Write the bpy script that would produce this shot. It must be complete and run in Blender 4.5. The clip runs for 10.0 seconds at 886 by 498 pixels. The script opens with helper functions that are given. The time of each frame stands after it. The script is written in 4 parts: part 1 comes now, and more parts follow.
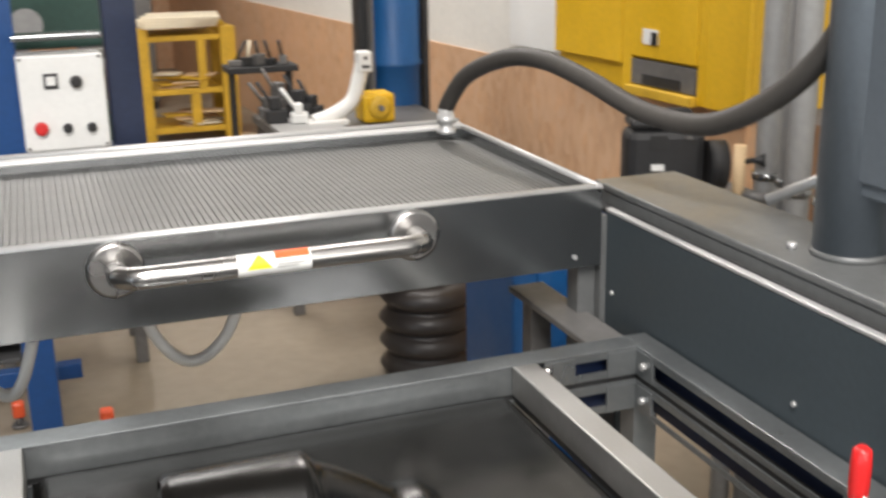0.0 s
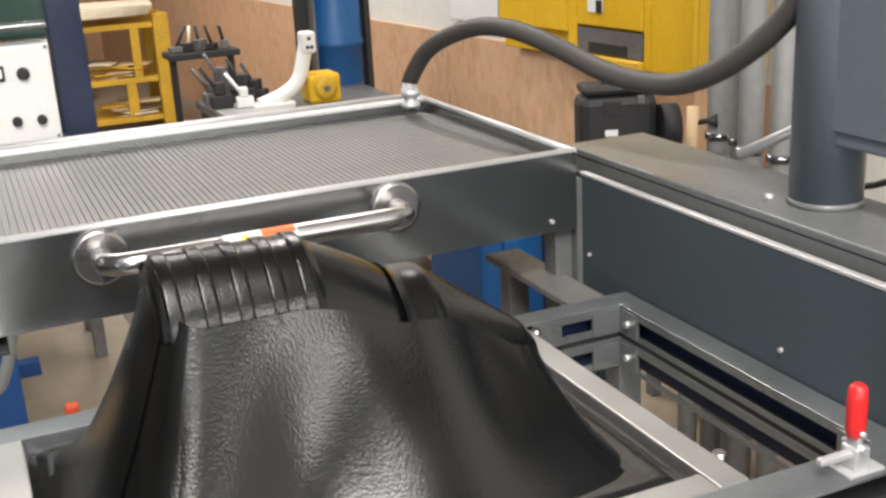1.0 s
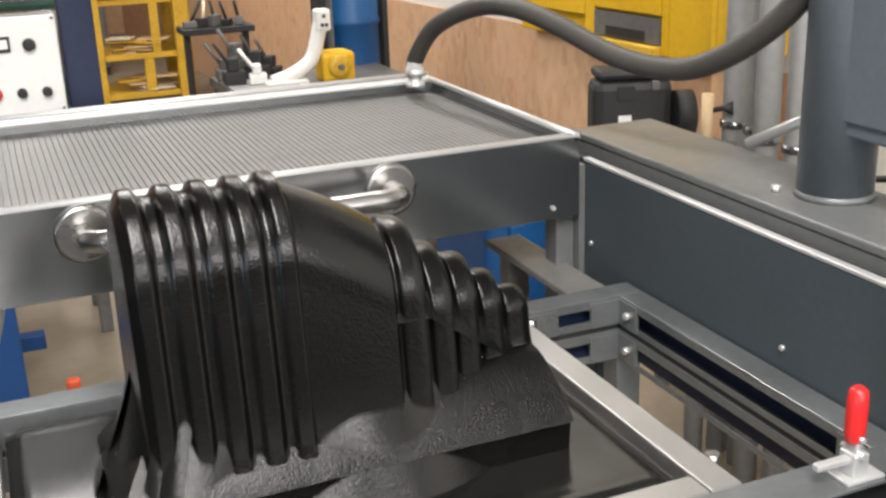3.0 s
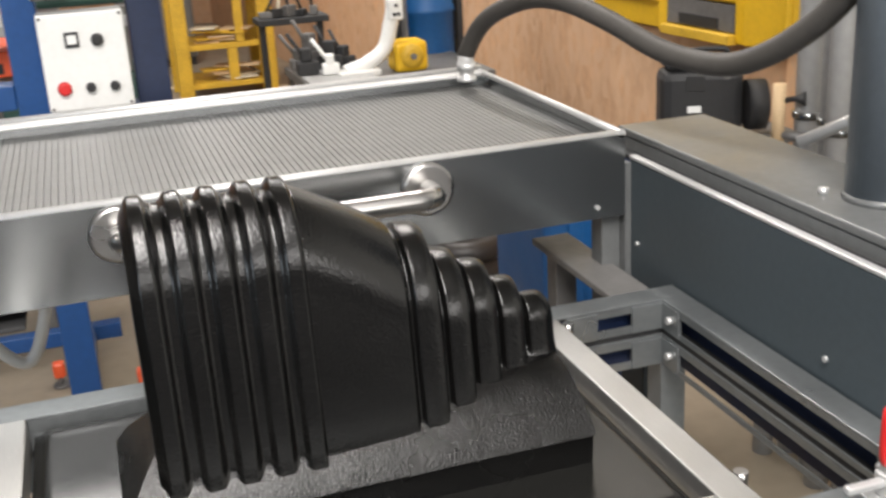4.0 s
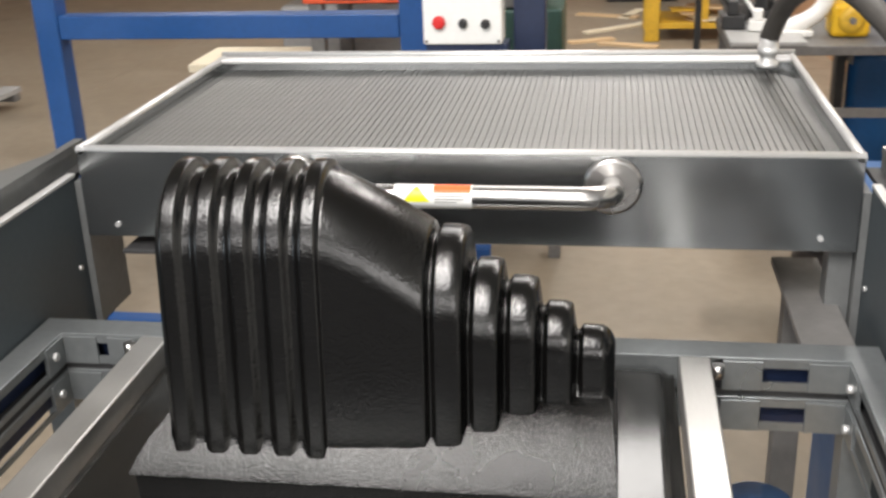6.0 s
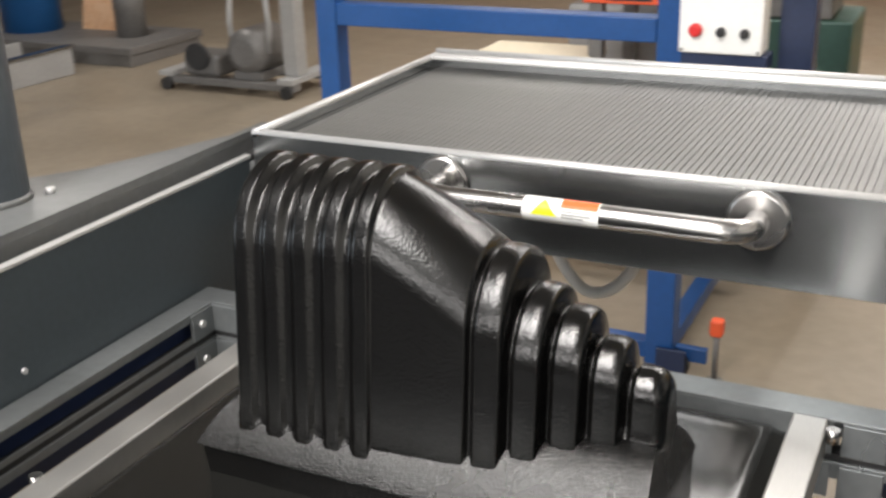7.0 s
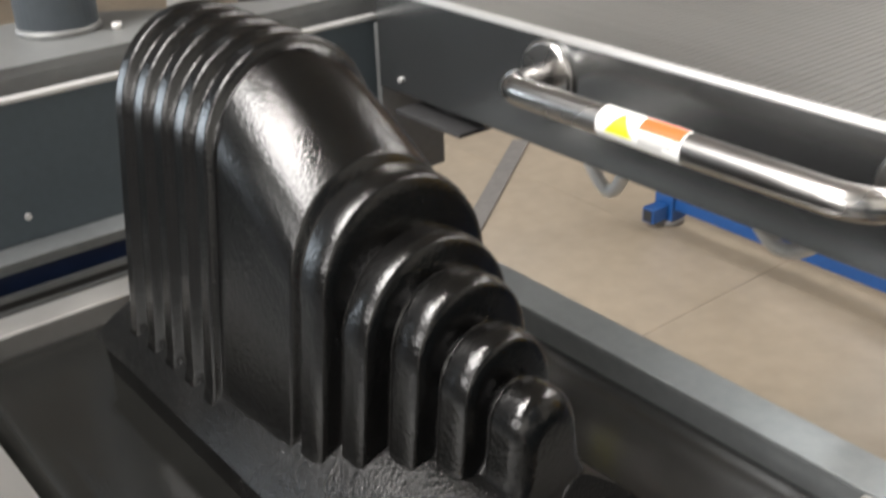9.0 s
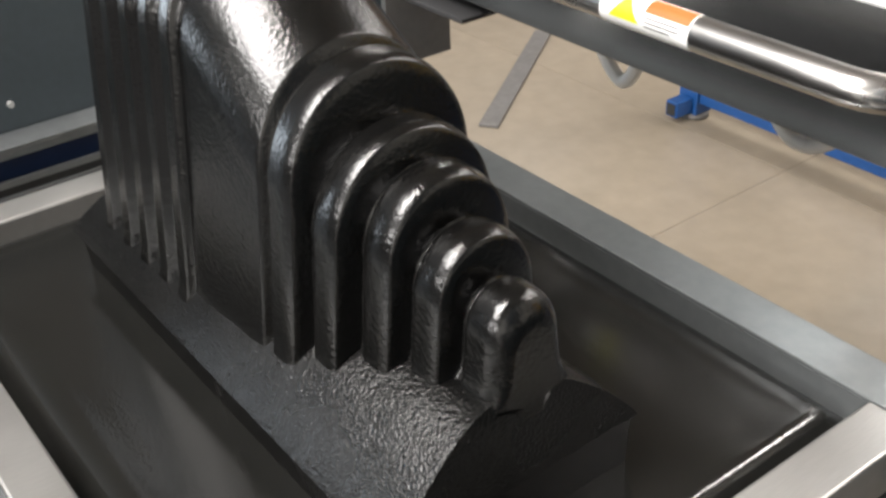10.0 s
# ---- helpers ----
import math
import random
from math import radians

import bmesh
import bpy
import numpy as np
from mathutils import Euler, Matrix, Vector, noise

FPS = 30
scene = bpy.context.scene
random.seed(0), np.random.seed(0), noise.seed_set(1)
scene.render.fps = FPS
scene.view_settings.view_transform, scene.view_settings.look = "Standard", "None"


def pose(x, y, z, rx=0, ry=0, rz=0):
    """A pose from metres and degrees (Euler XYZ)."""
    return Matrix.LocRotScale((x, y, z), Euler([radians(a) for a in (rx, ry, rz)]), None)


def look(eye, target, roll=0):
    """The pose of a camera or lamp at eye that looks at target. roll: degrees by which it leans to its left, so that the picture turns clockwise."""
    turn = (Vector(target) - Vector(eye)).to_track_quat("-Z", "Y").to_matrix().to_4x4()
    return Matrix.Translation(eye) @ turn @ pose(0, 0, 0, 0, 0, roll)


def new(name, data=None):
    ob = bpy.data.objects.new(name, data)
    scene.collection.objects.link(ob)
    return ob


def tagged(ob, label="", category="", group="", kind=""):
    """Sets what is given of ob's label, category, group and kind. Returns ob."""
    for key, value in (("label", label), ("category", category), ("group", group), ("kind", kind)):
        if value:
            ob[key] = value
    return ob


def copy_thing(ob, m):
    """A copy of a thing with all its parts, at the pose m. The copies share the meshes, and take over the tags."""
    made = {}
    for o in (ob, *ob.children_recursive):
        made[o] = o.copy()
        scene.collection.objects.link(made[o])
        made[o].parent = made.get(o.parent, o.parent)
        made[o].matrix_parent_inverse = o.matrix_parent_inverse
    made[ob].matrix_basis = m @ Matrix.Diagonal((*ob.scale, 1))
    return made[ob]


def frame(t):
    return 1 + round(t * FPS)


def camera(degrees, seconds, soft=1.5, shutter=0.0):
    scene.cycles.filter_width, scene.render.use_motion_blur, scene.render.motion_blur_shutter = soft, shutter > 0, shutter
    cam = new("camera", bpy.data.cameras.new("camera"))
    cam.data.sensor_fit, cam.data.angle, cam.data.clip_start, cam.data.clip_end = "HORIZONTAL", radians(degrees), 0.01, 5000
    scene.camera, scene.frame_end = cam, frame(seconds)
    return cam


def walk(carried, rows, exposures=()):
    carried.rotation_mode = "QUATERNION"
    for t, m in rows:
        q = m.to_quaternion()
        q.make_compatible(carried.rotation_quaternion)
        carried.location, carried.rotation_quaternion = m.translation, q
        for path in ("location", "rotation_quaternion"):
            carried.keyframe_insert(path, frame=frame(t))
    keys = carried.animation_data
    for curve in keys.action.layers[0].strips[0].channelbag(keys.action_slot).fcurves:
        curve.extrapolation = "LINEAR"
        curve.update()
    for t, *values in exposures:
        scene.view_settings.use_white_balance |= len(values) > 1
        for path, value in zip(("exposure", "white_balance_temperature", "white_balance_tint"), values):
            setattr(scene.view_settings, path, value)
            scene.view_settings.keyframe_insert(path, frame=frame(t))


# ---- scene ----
cam = camera(44.2, 10.0, soft=2.6, shutter=0.5)

PATH = [
    (0, (0.26, -1.555, 1.425), (0.923, 0.242, 0.85), -1.0),
    (0.5, (0.169, -1.548, 1.425), (0.977, 0.178, 0.819), -2.6),
    (1, (0.192, -1.547, 1.418), (0.95, 0.198, 0.803), -3.1),
    (1.5, (0.21, -1.548, 1.417), (0.963, 0.198, 0.797), -2.7),
    (2, (0.209, -1.543, 1.414), (0.97, 0.198, 0.788), -2.2),
    (2.5, (0.217, -1.531, 1.41), (0.964, 0.213, 0.777), -2.0),
    (2.7, (0.226, -1.519, 1.404), (0.966, 0.227, 0.768), -1.8),
    (3.8, (0.307, -1.516, 1.413), (0.924, 0.265, 0.742), -3.6),
    (4, (0.329, -1.511, 1.414), (0.896, 0.289, 0.751), -3.3),
    (4.5, (0.441, -1.506, 1.415), (0.823, 0.341, 0.751), -4.3),
    (5, (0.595, -1.491, 1.436), (0.631, 0.371, 0.706), -6.1),
    (5.2, (0.637, -1.497, 1.43), (0.573, 0.364, 0.698), -6.6),
    (6.3, (0.84, -1.418, 1.44), (0.424, 0.395, 0.704), -0.9),
    (6.5, (0.884, -1.397, 1.418), (0.327, 0.384, 0.697), -2.0),
    (7, (1.013, -1.357, 1.443), (0.175, 0.308, 0.717), -1.9),
    (7.5, (1.112, -1.163, 1.423), (0.078, 0.377, 0.677), -1.4),
    (8, (1.188, -1.094, 1.417), (-0.01, 0.313, 0.653), -1.0),
    (8.5, (1.22, -0.928, 1.405), (-0.098, 0.344, 0.602), -1.0),
    (9, (1.194, -0.832, 1.341), (-0.214, 0.266, 0.44), -2.1),
    (9.5, (1.184, -0.799, 1.32), (-0.207, 0.231, 0.318), -3.0),
    (10, (1.179, -0.78, 1.315), (-0.188, 0.216, 0.247), -2.6),
]
walk(cam, [(t, look(eye, target, roll)) for t, eye, target, roll in PATH],
     [(0, -0.40), (1.0, -0.24), (5.0, -0.20), (7.0, -0.12), (8.5, 0.0), (10.0, 0.22)])

# ---- world and light ----
world = bpy.data.worlds.new("world")
scene.world = world
world.use_nodes = True
wn = world.node_tree.nodes
sky = wn.new("ShaderNodeTexSky")
sky.sky_type = 'NISHITA'
sky.sun_disc = False
sky.sun_elevation = radians(35)
sky.sun_rotation = radians(160)
wn["Background"].inputs[1].default_value = 0.1
world.node_tree.links.new(sky.outputs[0], wn["Background"].inputs[0])
scene.view_settings.exposure = 0.0
FRONT_POWER = 100.0
FRONT_ROOF_POWER = 490.0
REAR_POWER = 72.0
ROOF_POWER = 170.0
DOOR_POWER = 330.0
WINDOW_POWER = 205.0
CEILING = 4.2
FL = -0.34      # the floor; the heater's top edge is at 1.0


def area_lamp(x, y, z, sx, sy, power, colour, target):
    lamp = bpy.data.lights.new("lamp", 'AREA')
    lamp.shape, lamp.size, lamp.size_y, lamp.energy, lamp.color = 'RECTANGLE', sx, sy, power, colour
    ob = new("lamp", lamp)
    ob.matrix_world = look((x, y, z), target)
    return ob


# ---- materials ----
def material(name, colour, rough=0.5, metal=0.0, grain=40.0, vary=0.25, bump=0.1, stain=3.0, rough_vary=0.15, stretch=(1, 1, 1), coat=0.0,
             spot=None, random_value=0.0, spec=0.5, detail=6):
    m = bpy.data.materials.new(name)
    m.use_nodes = True
    n, l = m.node_tree.nodes, m.node_tree.links
    b = n["Principled BSDF"]
    b.inputs["Metallic"].default_value = metal
    b.inputs["Coat Weight"].default_value = coat
    b.inputs["Specular IOR Level"].default_value = spec
    tc = n.new("ShaderNodeTexCoord")
    mp = n.new("ShaderNodeMapping")
    mp.inputs["Scale"].default_value = stretch
    l.new(tc.outputs["Object"], mp.inputs[0])
    fine = n.new("ShaderNodeTexNoise")
    fine.inputs["Scale"].default_value, fine.inputs["Detail"].default_value = grain, detail
    big = n.new("ShaderNodeTexNoise")
    big.inputs["Scale"].default_value, big.inputs["Detail"].default_value = stain, 4
    l.new(mp.outputs[0], fine.inputs[0])
    l.new(tc.outputs["Object"], big.inputs[0])
    add = n.new("ShaderNodeMath")
    add.operation = 'ADD'
    l.new(fine.outputs[0], add.inputs[0])
    l.new(big.outputs[0], add.inputs[1])
    ramp = n.new("ShaderNodeMapRange")
    ramp.inputs["From Min"].default_value, ramp.inputs["From Max"].default_value = 0.6, 1.4
    ramp.inputs["To Min"].default_value, ramp.inputs["To Max"].default_value = 1 - vary, 1 + vary
    l.new(add.outputs[0], ramp.inputs[0])
    mul = n.new("ShaderNodeVectorMath")
    mul.operation = 'SCALE'
    mul.inputs[0].default_value = colour[:3]
    src = ramp.outputs[0]
    if random_value:
        info = n.new("ShaderNodeObjectInfo")
        rr = n.new("ShaderNodeMapRange")
        rr.inputs["To Min"].default_value, rr.inputs["To Max"].default_value = 1 - random_value, 1 + random_value
        l.new(info.outputs["Random"], rr.inputs[0])
        mm = n.new("ShaderNodeMath")
        mm.operation = 'MULTIPLY'
        l.new(rr.outputs[0], mm.inputs[0])
        l.new(src, mm.inputs[1])
        src = mm.outputs[0]
    l.new(src, mul.inputs["Scale"])
    col = mul.outputs[0]
    if spot:
        vor = n.new("ShaderNodeTexVoronoi")
        vor.inputs["Scale"].default_value = spot[0]
        l.new(mp.outputs[0], vor.inputs[0])
        mix = n.new("ShaderNodeMix")
        mix.data_type = 'RGBA'
        mix.inputs[7].default_value = (*spot[1], 1)
        sep = n.new("ShaderNodeSeparateColor")
        l.new(vor.outputs["Color"], sep.inputs[0])
        l.new(sep.outputs[0], mix.inputs[0])
        l.new(col, mix.inputs[6])
        col = mix.outputs[2]
    l.new(col, b.inputs["Base Color"])
    rg = n.new("ShaderNodeMapRange")
    rg.inputs["From Min"].default_value, rg.inputs["From Max"].default_value = 0.3, 0.7
    rg.inputs["To Min"].default_value, rg.inputs["To Max"].default_value = max(0.03, rough - rough_vary), min(1, rough + rough_vary)
    l.new(big.outputs[0], rg.inputs[0])
    l.new(rg.outputs[0], b.inputs["Roughness"])
    if bump:
        bp = n.new("ShaderNodeBump")
        bp.inputs["Strength"].default_value, bp.inputs["Distance"].default_value = bump, 0.002
        l.new(fine.outputs[0], bp.inputs["Height"])
        l.new(bp.outputs[0], b.inputs["Normal"])
    return m


def glow(name, colour, strength):
    m = bpy.data.materials.new(name)
    m.use_nodes = True
    b = m.node_tree.nodes["Principled BSDF"]
    b.inputs["Base Color"].default_value = (0.8, 0.8, 0.8, 1)
    b.inputs["Emission Color"].default_value = (*colour, 1)
    b.inputs["Emission Strength"].default_value = strength
    return m


M_PLASTIC = material("black_plastic", (0.0022, 0.0021, 0.0020), 0.225, 0, 300, 0.2, 0.21, 9, 0.03, spec=0.44, detail=2)
M_SKIRT = material("grainy_black_plastic", (0.0025, 0.0024, 0.0023), 0.24, 0, 420, 0.2, 0.44, 9, 0.06, spec=0.36, detail=2)
M_HOT = material("hot_black_plastic", (0.0034, 0.0033, 0.0031), 0.19, 0, 330, 0.2, 0.18, 9, 0.04, spec=0.52, detail=2)
M_SHEET = material("glossy_black_sheet", (0.0085, 0.0085, 0.0078), 0.15, 0, 420, 0.2, 0.06, 9, 0.05, spec=0.5)
M_GALV = material("galvanised_steel", (0.29, 0.30, 0.305), 0.20, 0.95, 60, 0.06, 0.015, 5, 0.04, (1, 6, 6))
M_TRAY = material("heater_tray_steel", (0.20, 0.20, 0.195), 0.5, 0.85, 60, 0.1, 0.03, 4, 0.08)
M_BRIGHT = material("bright_cut_steel", (0.60, 0.60, 0.595), 0.42, 0.6, 80, 0.06, 0.0, 8, 0.04)
M_CHROME = material("polished_stainless", (0.46, 0.45, 0.44), 0.28, 1.0, 30, 0.04, 0.0, 8, 0.05)
M_PAINT = material("slate_grey_paint", (0.045, 0.057, 0.065), 0.45, 0.0, 90, 0.12, 0.05, 4, 0.08, spec=0.35)
M_COLUMN = material("column_paint", (0.115, 0.135, 0.155), 0.36, 0.1, 90, 0.1, 0.04, 4, 0.08)
M_BEAM = material("grey_painted_beam", (0.145, 0.15, 0.15), 0.4, 0.25, 70, 0.15, 0.05, 5, 0.1)
M_FRAME = material("zinc_frame", (0.245, 0.26, 0.265), 0.36, 0.75, 70, 0.12, 0.04, 7, 0.1)
M_ALU = material("brushed_aluminium_bar", (0.42, 0.415, 0.40), 0.4, 0.85, 60, 0.1, 0.04, 8, 0.1, (30, 1, 1))
M_DARK = material("dark_rubber_and_shade", (0.02, 0.02, 0.021), 0.6, 0, 80, 0.2, 0.1)
M_BLUE = material("blue_machine_paint", (0.009, 0.062, 0.215), 0.4, 0, 60, 0.12, 0.04, 4, 0.1)
M_NAVY = material("navy_paint", (0.012, 0.022, 0.06), 0.4, 0, 60, 0.2, 0.04)
M_BLUEDRUM = material("blue_drum_plastic", (0.007, 0.078, 0.235), 0.45, 0, 50, 0.15, 0.04)
M_YELLOW = material("yellow_paint", (0.72, 0.43, 0.012), 0.45, 0, 50, 0.12, 0.05, 3)
M_YELLOW2 = material("worn_yellow_paint", (0.62, 0.38, 0.03), 0.55, 0, 50, 0.25, 0.1, 6)
M_RED = material("red_grip", (0.62, 0.02, 0.02), 0.35, 0, 60, 0.1, 0.04)
M_ORANGE = material("orange_caster", (0.75, 0.10, 0.03), 0.45, 0, 60, 0.1, 0.04)
M_WHITE = material("white_enamel", (0.80, 0.80, 0.78), 0.4, 0, 60, 0.05, 0.03)
M_WALL = material("white_wall_paint", (0.74, 0.72, 0.67), 0.8, 0, 30, 0.08, 0.15, 2)
# unseen south wall, darkened so the black plastic mirrors less
M_DIMWALL = material("dimmed_south_wall", (0.07, 0.064, 0.06), 0.85, 0, 20, 0.25, 0.2, 1)
M_WESTWALL = material("dark_wall", (0.16, 0.14, 0.125), 0.8, 0, 20, 0.2, 0.2, 1)
M_OSB = material("osb_board", (0.56, 0.33, 0.185), 0.75, 0, 30, 0.3, 0.3, 3, 0.1, (1, 1, 0.5), 0, (26, (0.62, 0.40, 0.25)))
M_WOOD = material("pale_plywood", (0.60, 0.43, 0.25), 0.65, 0, 30, 0.2, 0.2, 3, 0.1, (1, 12, 12))
M_CREAM = material("cream_board", (0.74, 0.66, 0.5), 0.6, 0, 30, 0.1, 0.1, 3)
M_FLOOR = material("worn_concrete_floor", (0.25, 0.21, 0.158), 0.42, 0, 14, 0.16, 0.12, 1.3, 0.15)
M_DIMFLOOR = material("dimmed_floor", (0.045, 0.047, 0.05), 0.5, 0, 14, 0.2, 0.12, 1.3, 0.15)
M_CEIL = material("ceiling_paint", (0.36, 0.355, 0.34), 0.8, 0, 10, 0.1, 0.1)
M_IRON = material("dusty_cast_iron_and_slot_shade", (0.16, 0.155, 0.15), 0.55, 0.3, 40, 0.25, 0.2)
M_GREYM = material("light_grey_machine", (0.34, 0.34, 0.335), 0.45, 0.1, 40, 0.15, 0.1)
M_GREEN = material("dark_green_machine", (0.03, 0.075, 0.06), 0.45, 0.1, 40, 0.2, 0.1)
M_HOSE = material("grey_corrugated_hose", (0.055, 0.05, 0.045), 0.5, 0, 90, 0.15, 0.1)
M_BIN = material("grey_bin_plastic", (0.10, 0.10, 0.10), 0.5, 0, 50, 0.15, 0.06)
M_PVC = material("clear_pvc_hose", (0.62, 0.62, 0.6), 0.25, 0, 50, 0.05, 0.02)
M_TUBE = glow("fluorescent_tube", (1.0, 0.95, 0.86), 9.0)
M_STICK = material("sticker_yellow", (0.80, 0.78, 0.02), 0.4, 0, 60, 0.05, 0.0)
M_STICKO = material("sticker_orange", (0.80, 0.13, 0.03), 0.4, 0, 60, 0.05, 0.0)
# black for print, and for shade inside openings drawn as flat plates
M_INK_SHADE = material("black_print_and_hole_shade", (0.02, 0.02, 0.02), 0.5, 0, 60, 0.05, 0.0)


# ---- building helpers ----
def box(bm, x0, x1, y0, y1, z0, z1, bevel=0.002, m=None):
    g = bmesh.ops.create_cube(bm, size=1)
    vs = g["verts"]
    mat = Matrix.Translation(((x0 + x1) / 2, (y0 + y1) / 2, (z0 + z1) / 2)) @ Matrix.Diagonal((x1 - x0, y1 - y0, z1 - z0, 1))
    if m is not None:
        mat = m @ mat
    bmesh.ops.transform(bm, matrix=mat, verts=vs)
    if bevel:
        es = list({e for v in vs for e in v.link_edges})
        bmesh.ops.bevel(bm, geom=es, offset=bevel, segments=2, profile=0.5, affect='EDGES')


def boxed(x0, x1, y0, y1, z0, z1, bevel=0.002, m=None):
    bm = bmesh.new()
    box(bm, x0, x1, y0, y1, z0, z1, bevel, m)
    return bm


def tube(bm, pts, r, sides=14, caps=True):
    """A round tube along the points; r is one radius or one for each point."""
    pts = [Vector(p) for p in pts]
    rs = r if isinstance(r, (list, tuple)) else [r] * len(pts)
    rings, up = [], None
    for i, p in enumerate(pts):
        d = (pts[min(i + 1, len(pts) - 1)] - pts[max(i - 1, 0)]).normalized()
        if up is None:
            up = d.orthogonal().normalized()
        up = (up - d * up.dot(d)).normalized()
        side = d.cross(up)
        rings.append([bm.verts.new(p + (up * math.cos(a) + side * math.sin(a)) * rs[i])
                      for a in (2 * math.pi * k / sides for k in range(sides))])
    for a, b in zip(rings, rings[1:]):
        for k in range(sides):
            f = bm.faces.new((a[k], a[(k + 1) % sides], b[(k + 1) % sides], b[k]))
            f.smooth = True
    if caps:
        bm.faces.new(rings[0][::-1])
        bm.faces.new(rings[-1])


def tubed(pts, r, sides=14):
    bm = bmesh.new()
    tube(bm, pts, r, sides)
    return bm


def spline(pts, n=12):
    """Smooth points through the given ones."""
    pts = [Vector(p) for p in pts]
    q = [pts[0] * 2 - pts[1], *pts, pts[-1] * 2 - pts[-2]]
    out = []
    for a, b, c, d in zip(q, q[1:], q[2:], q[3:]):
        for k in range(n):
            t = k / n
            out.append(0.5 * (2 * b + (c - a) * t + (2 * a - 5 * b + 4 * c - d) * t * t + (3 * b - a - 3 * c + d) * t ** 3))
    return [*out, pts[-1]]


def mesh_object(name, bm, mat, smooth=False):
    bmesh.ops.recalc_face_normals(bm, faces=bm.faces)
    me = bpy.data.meshes.new(name)
    bm.to_mesh(me)
    bm.free()
    me.materials.append(mat)
    if smooth:
        me.shade_smooth()
    return new(name, me)


def part(name, bm, mat, parent, label="", smooth=False):
    ob = mesh_object(name, bm, mat, smooth)
    ob.parent = parent
    if label:
        tagged(ob, label)
    return ob


def thing(name, label, category, at=(0, 0, 0), rz=0, group=""):
    ob = new(name)
    ob.empty_display_size = 0.05
    ob.matrix_world = pose(*at, 0, 0, rz)
    return tagged(ob, label, category, group)


def structure(name, bm, mat, label=""):
    return tagged(mesh_object(name, bm, mat), label, kind="structure")


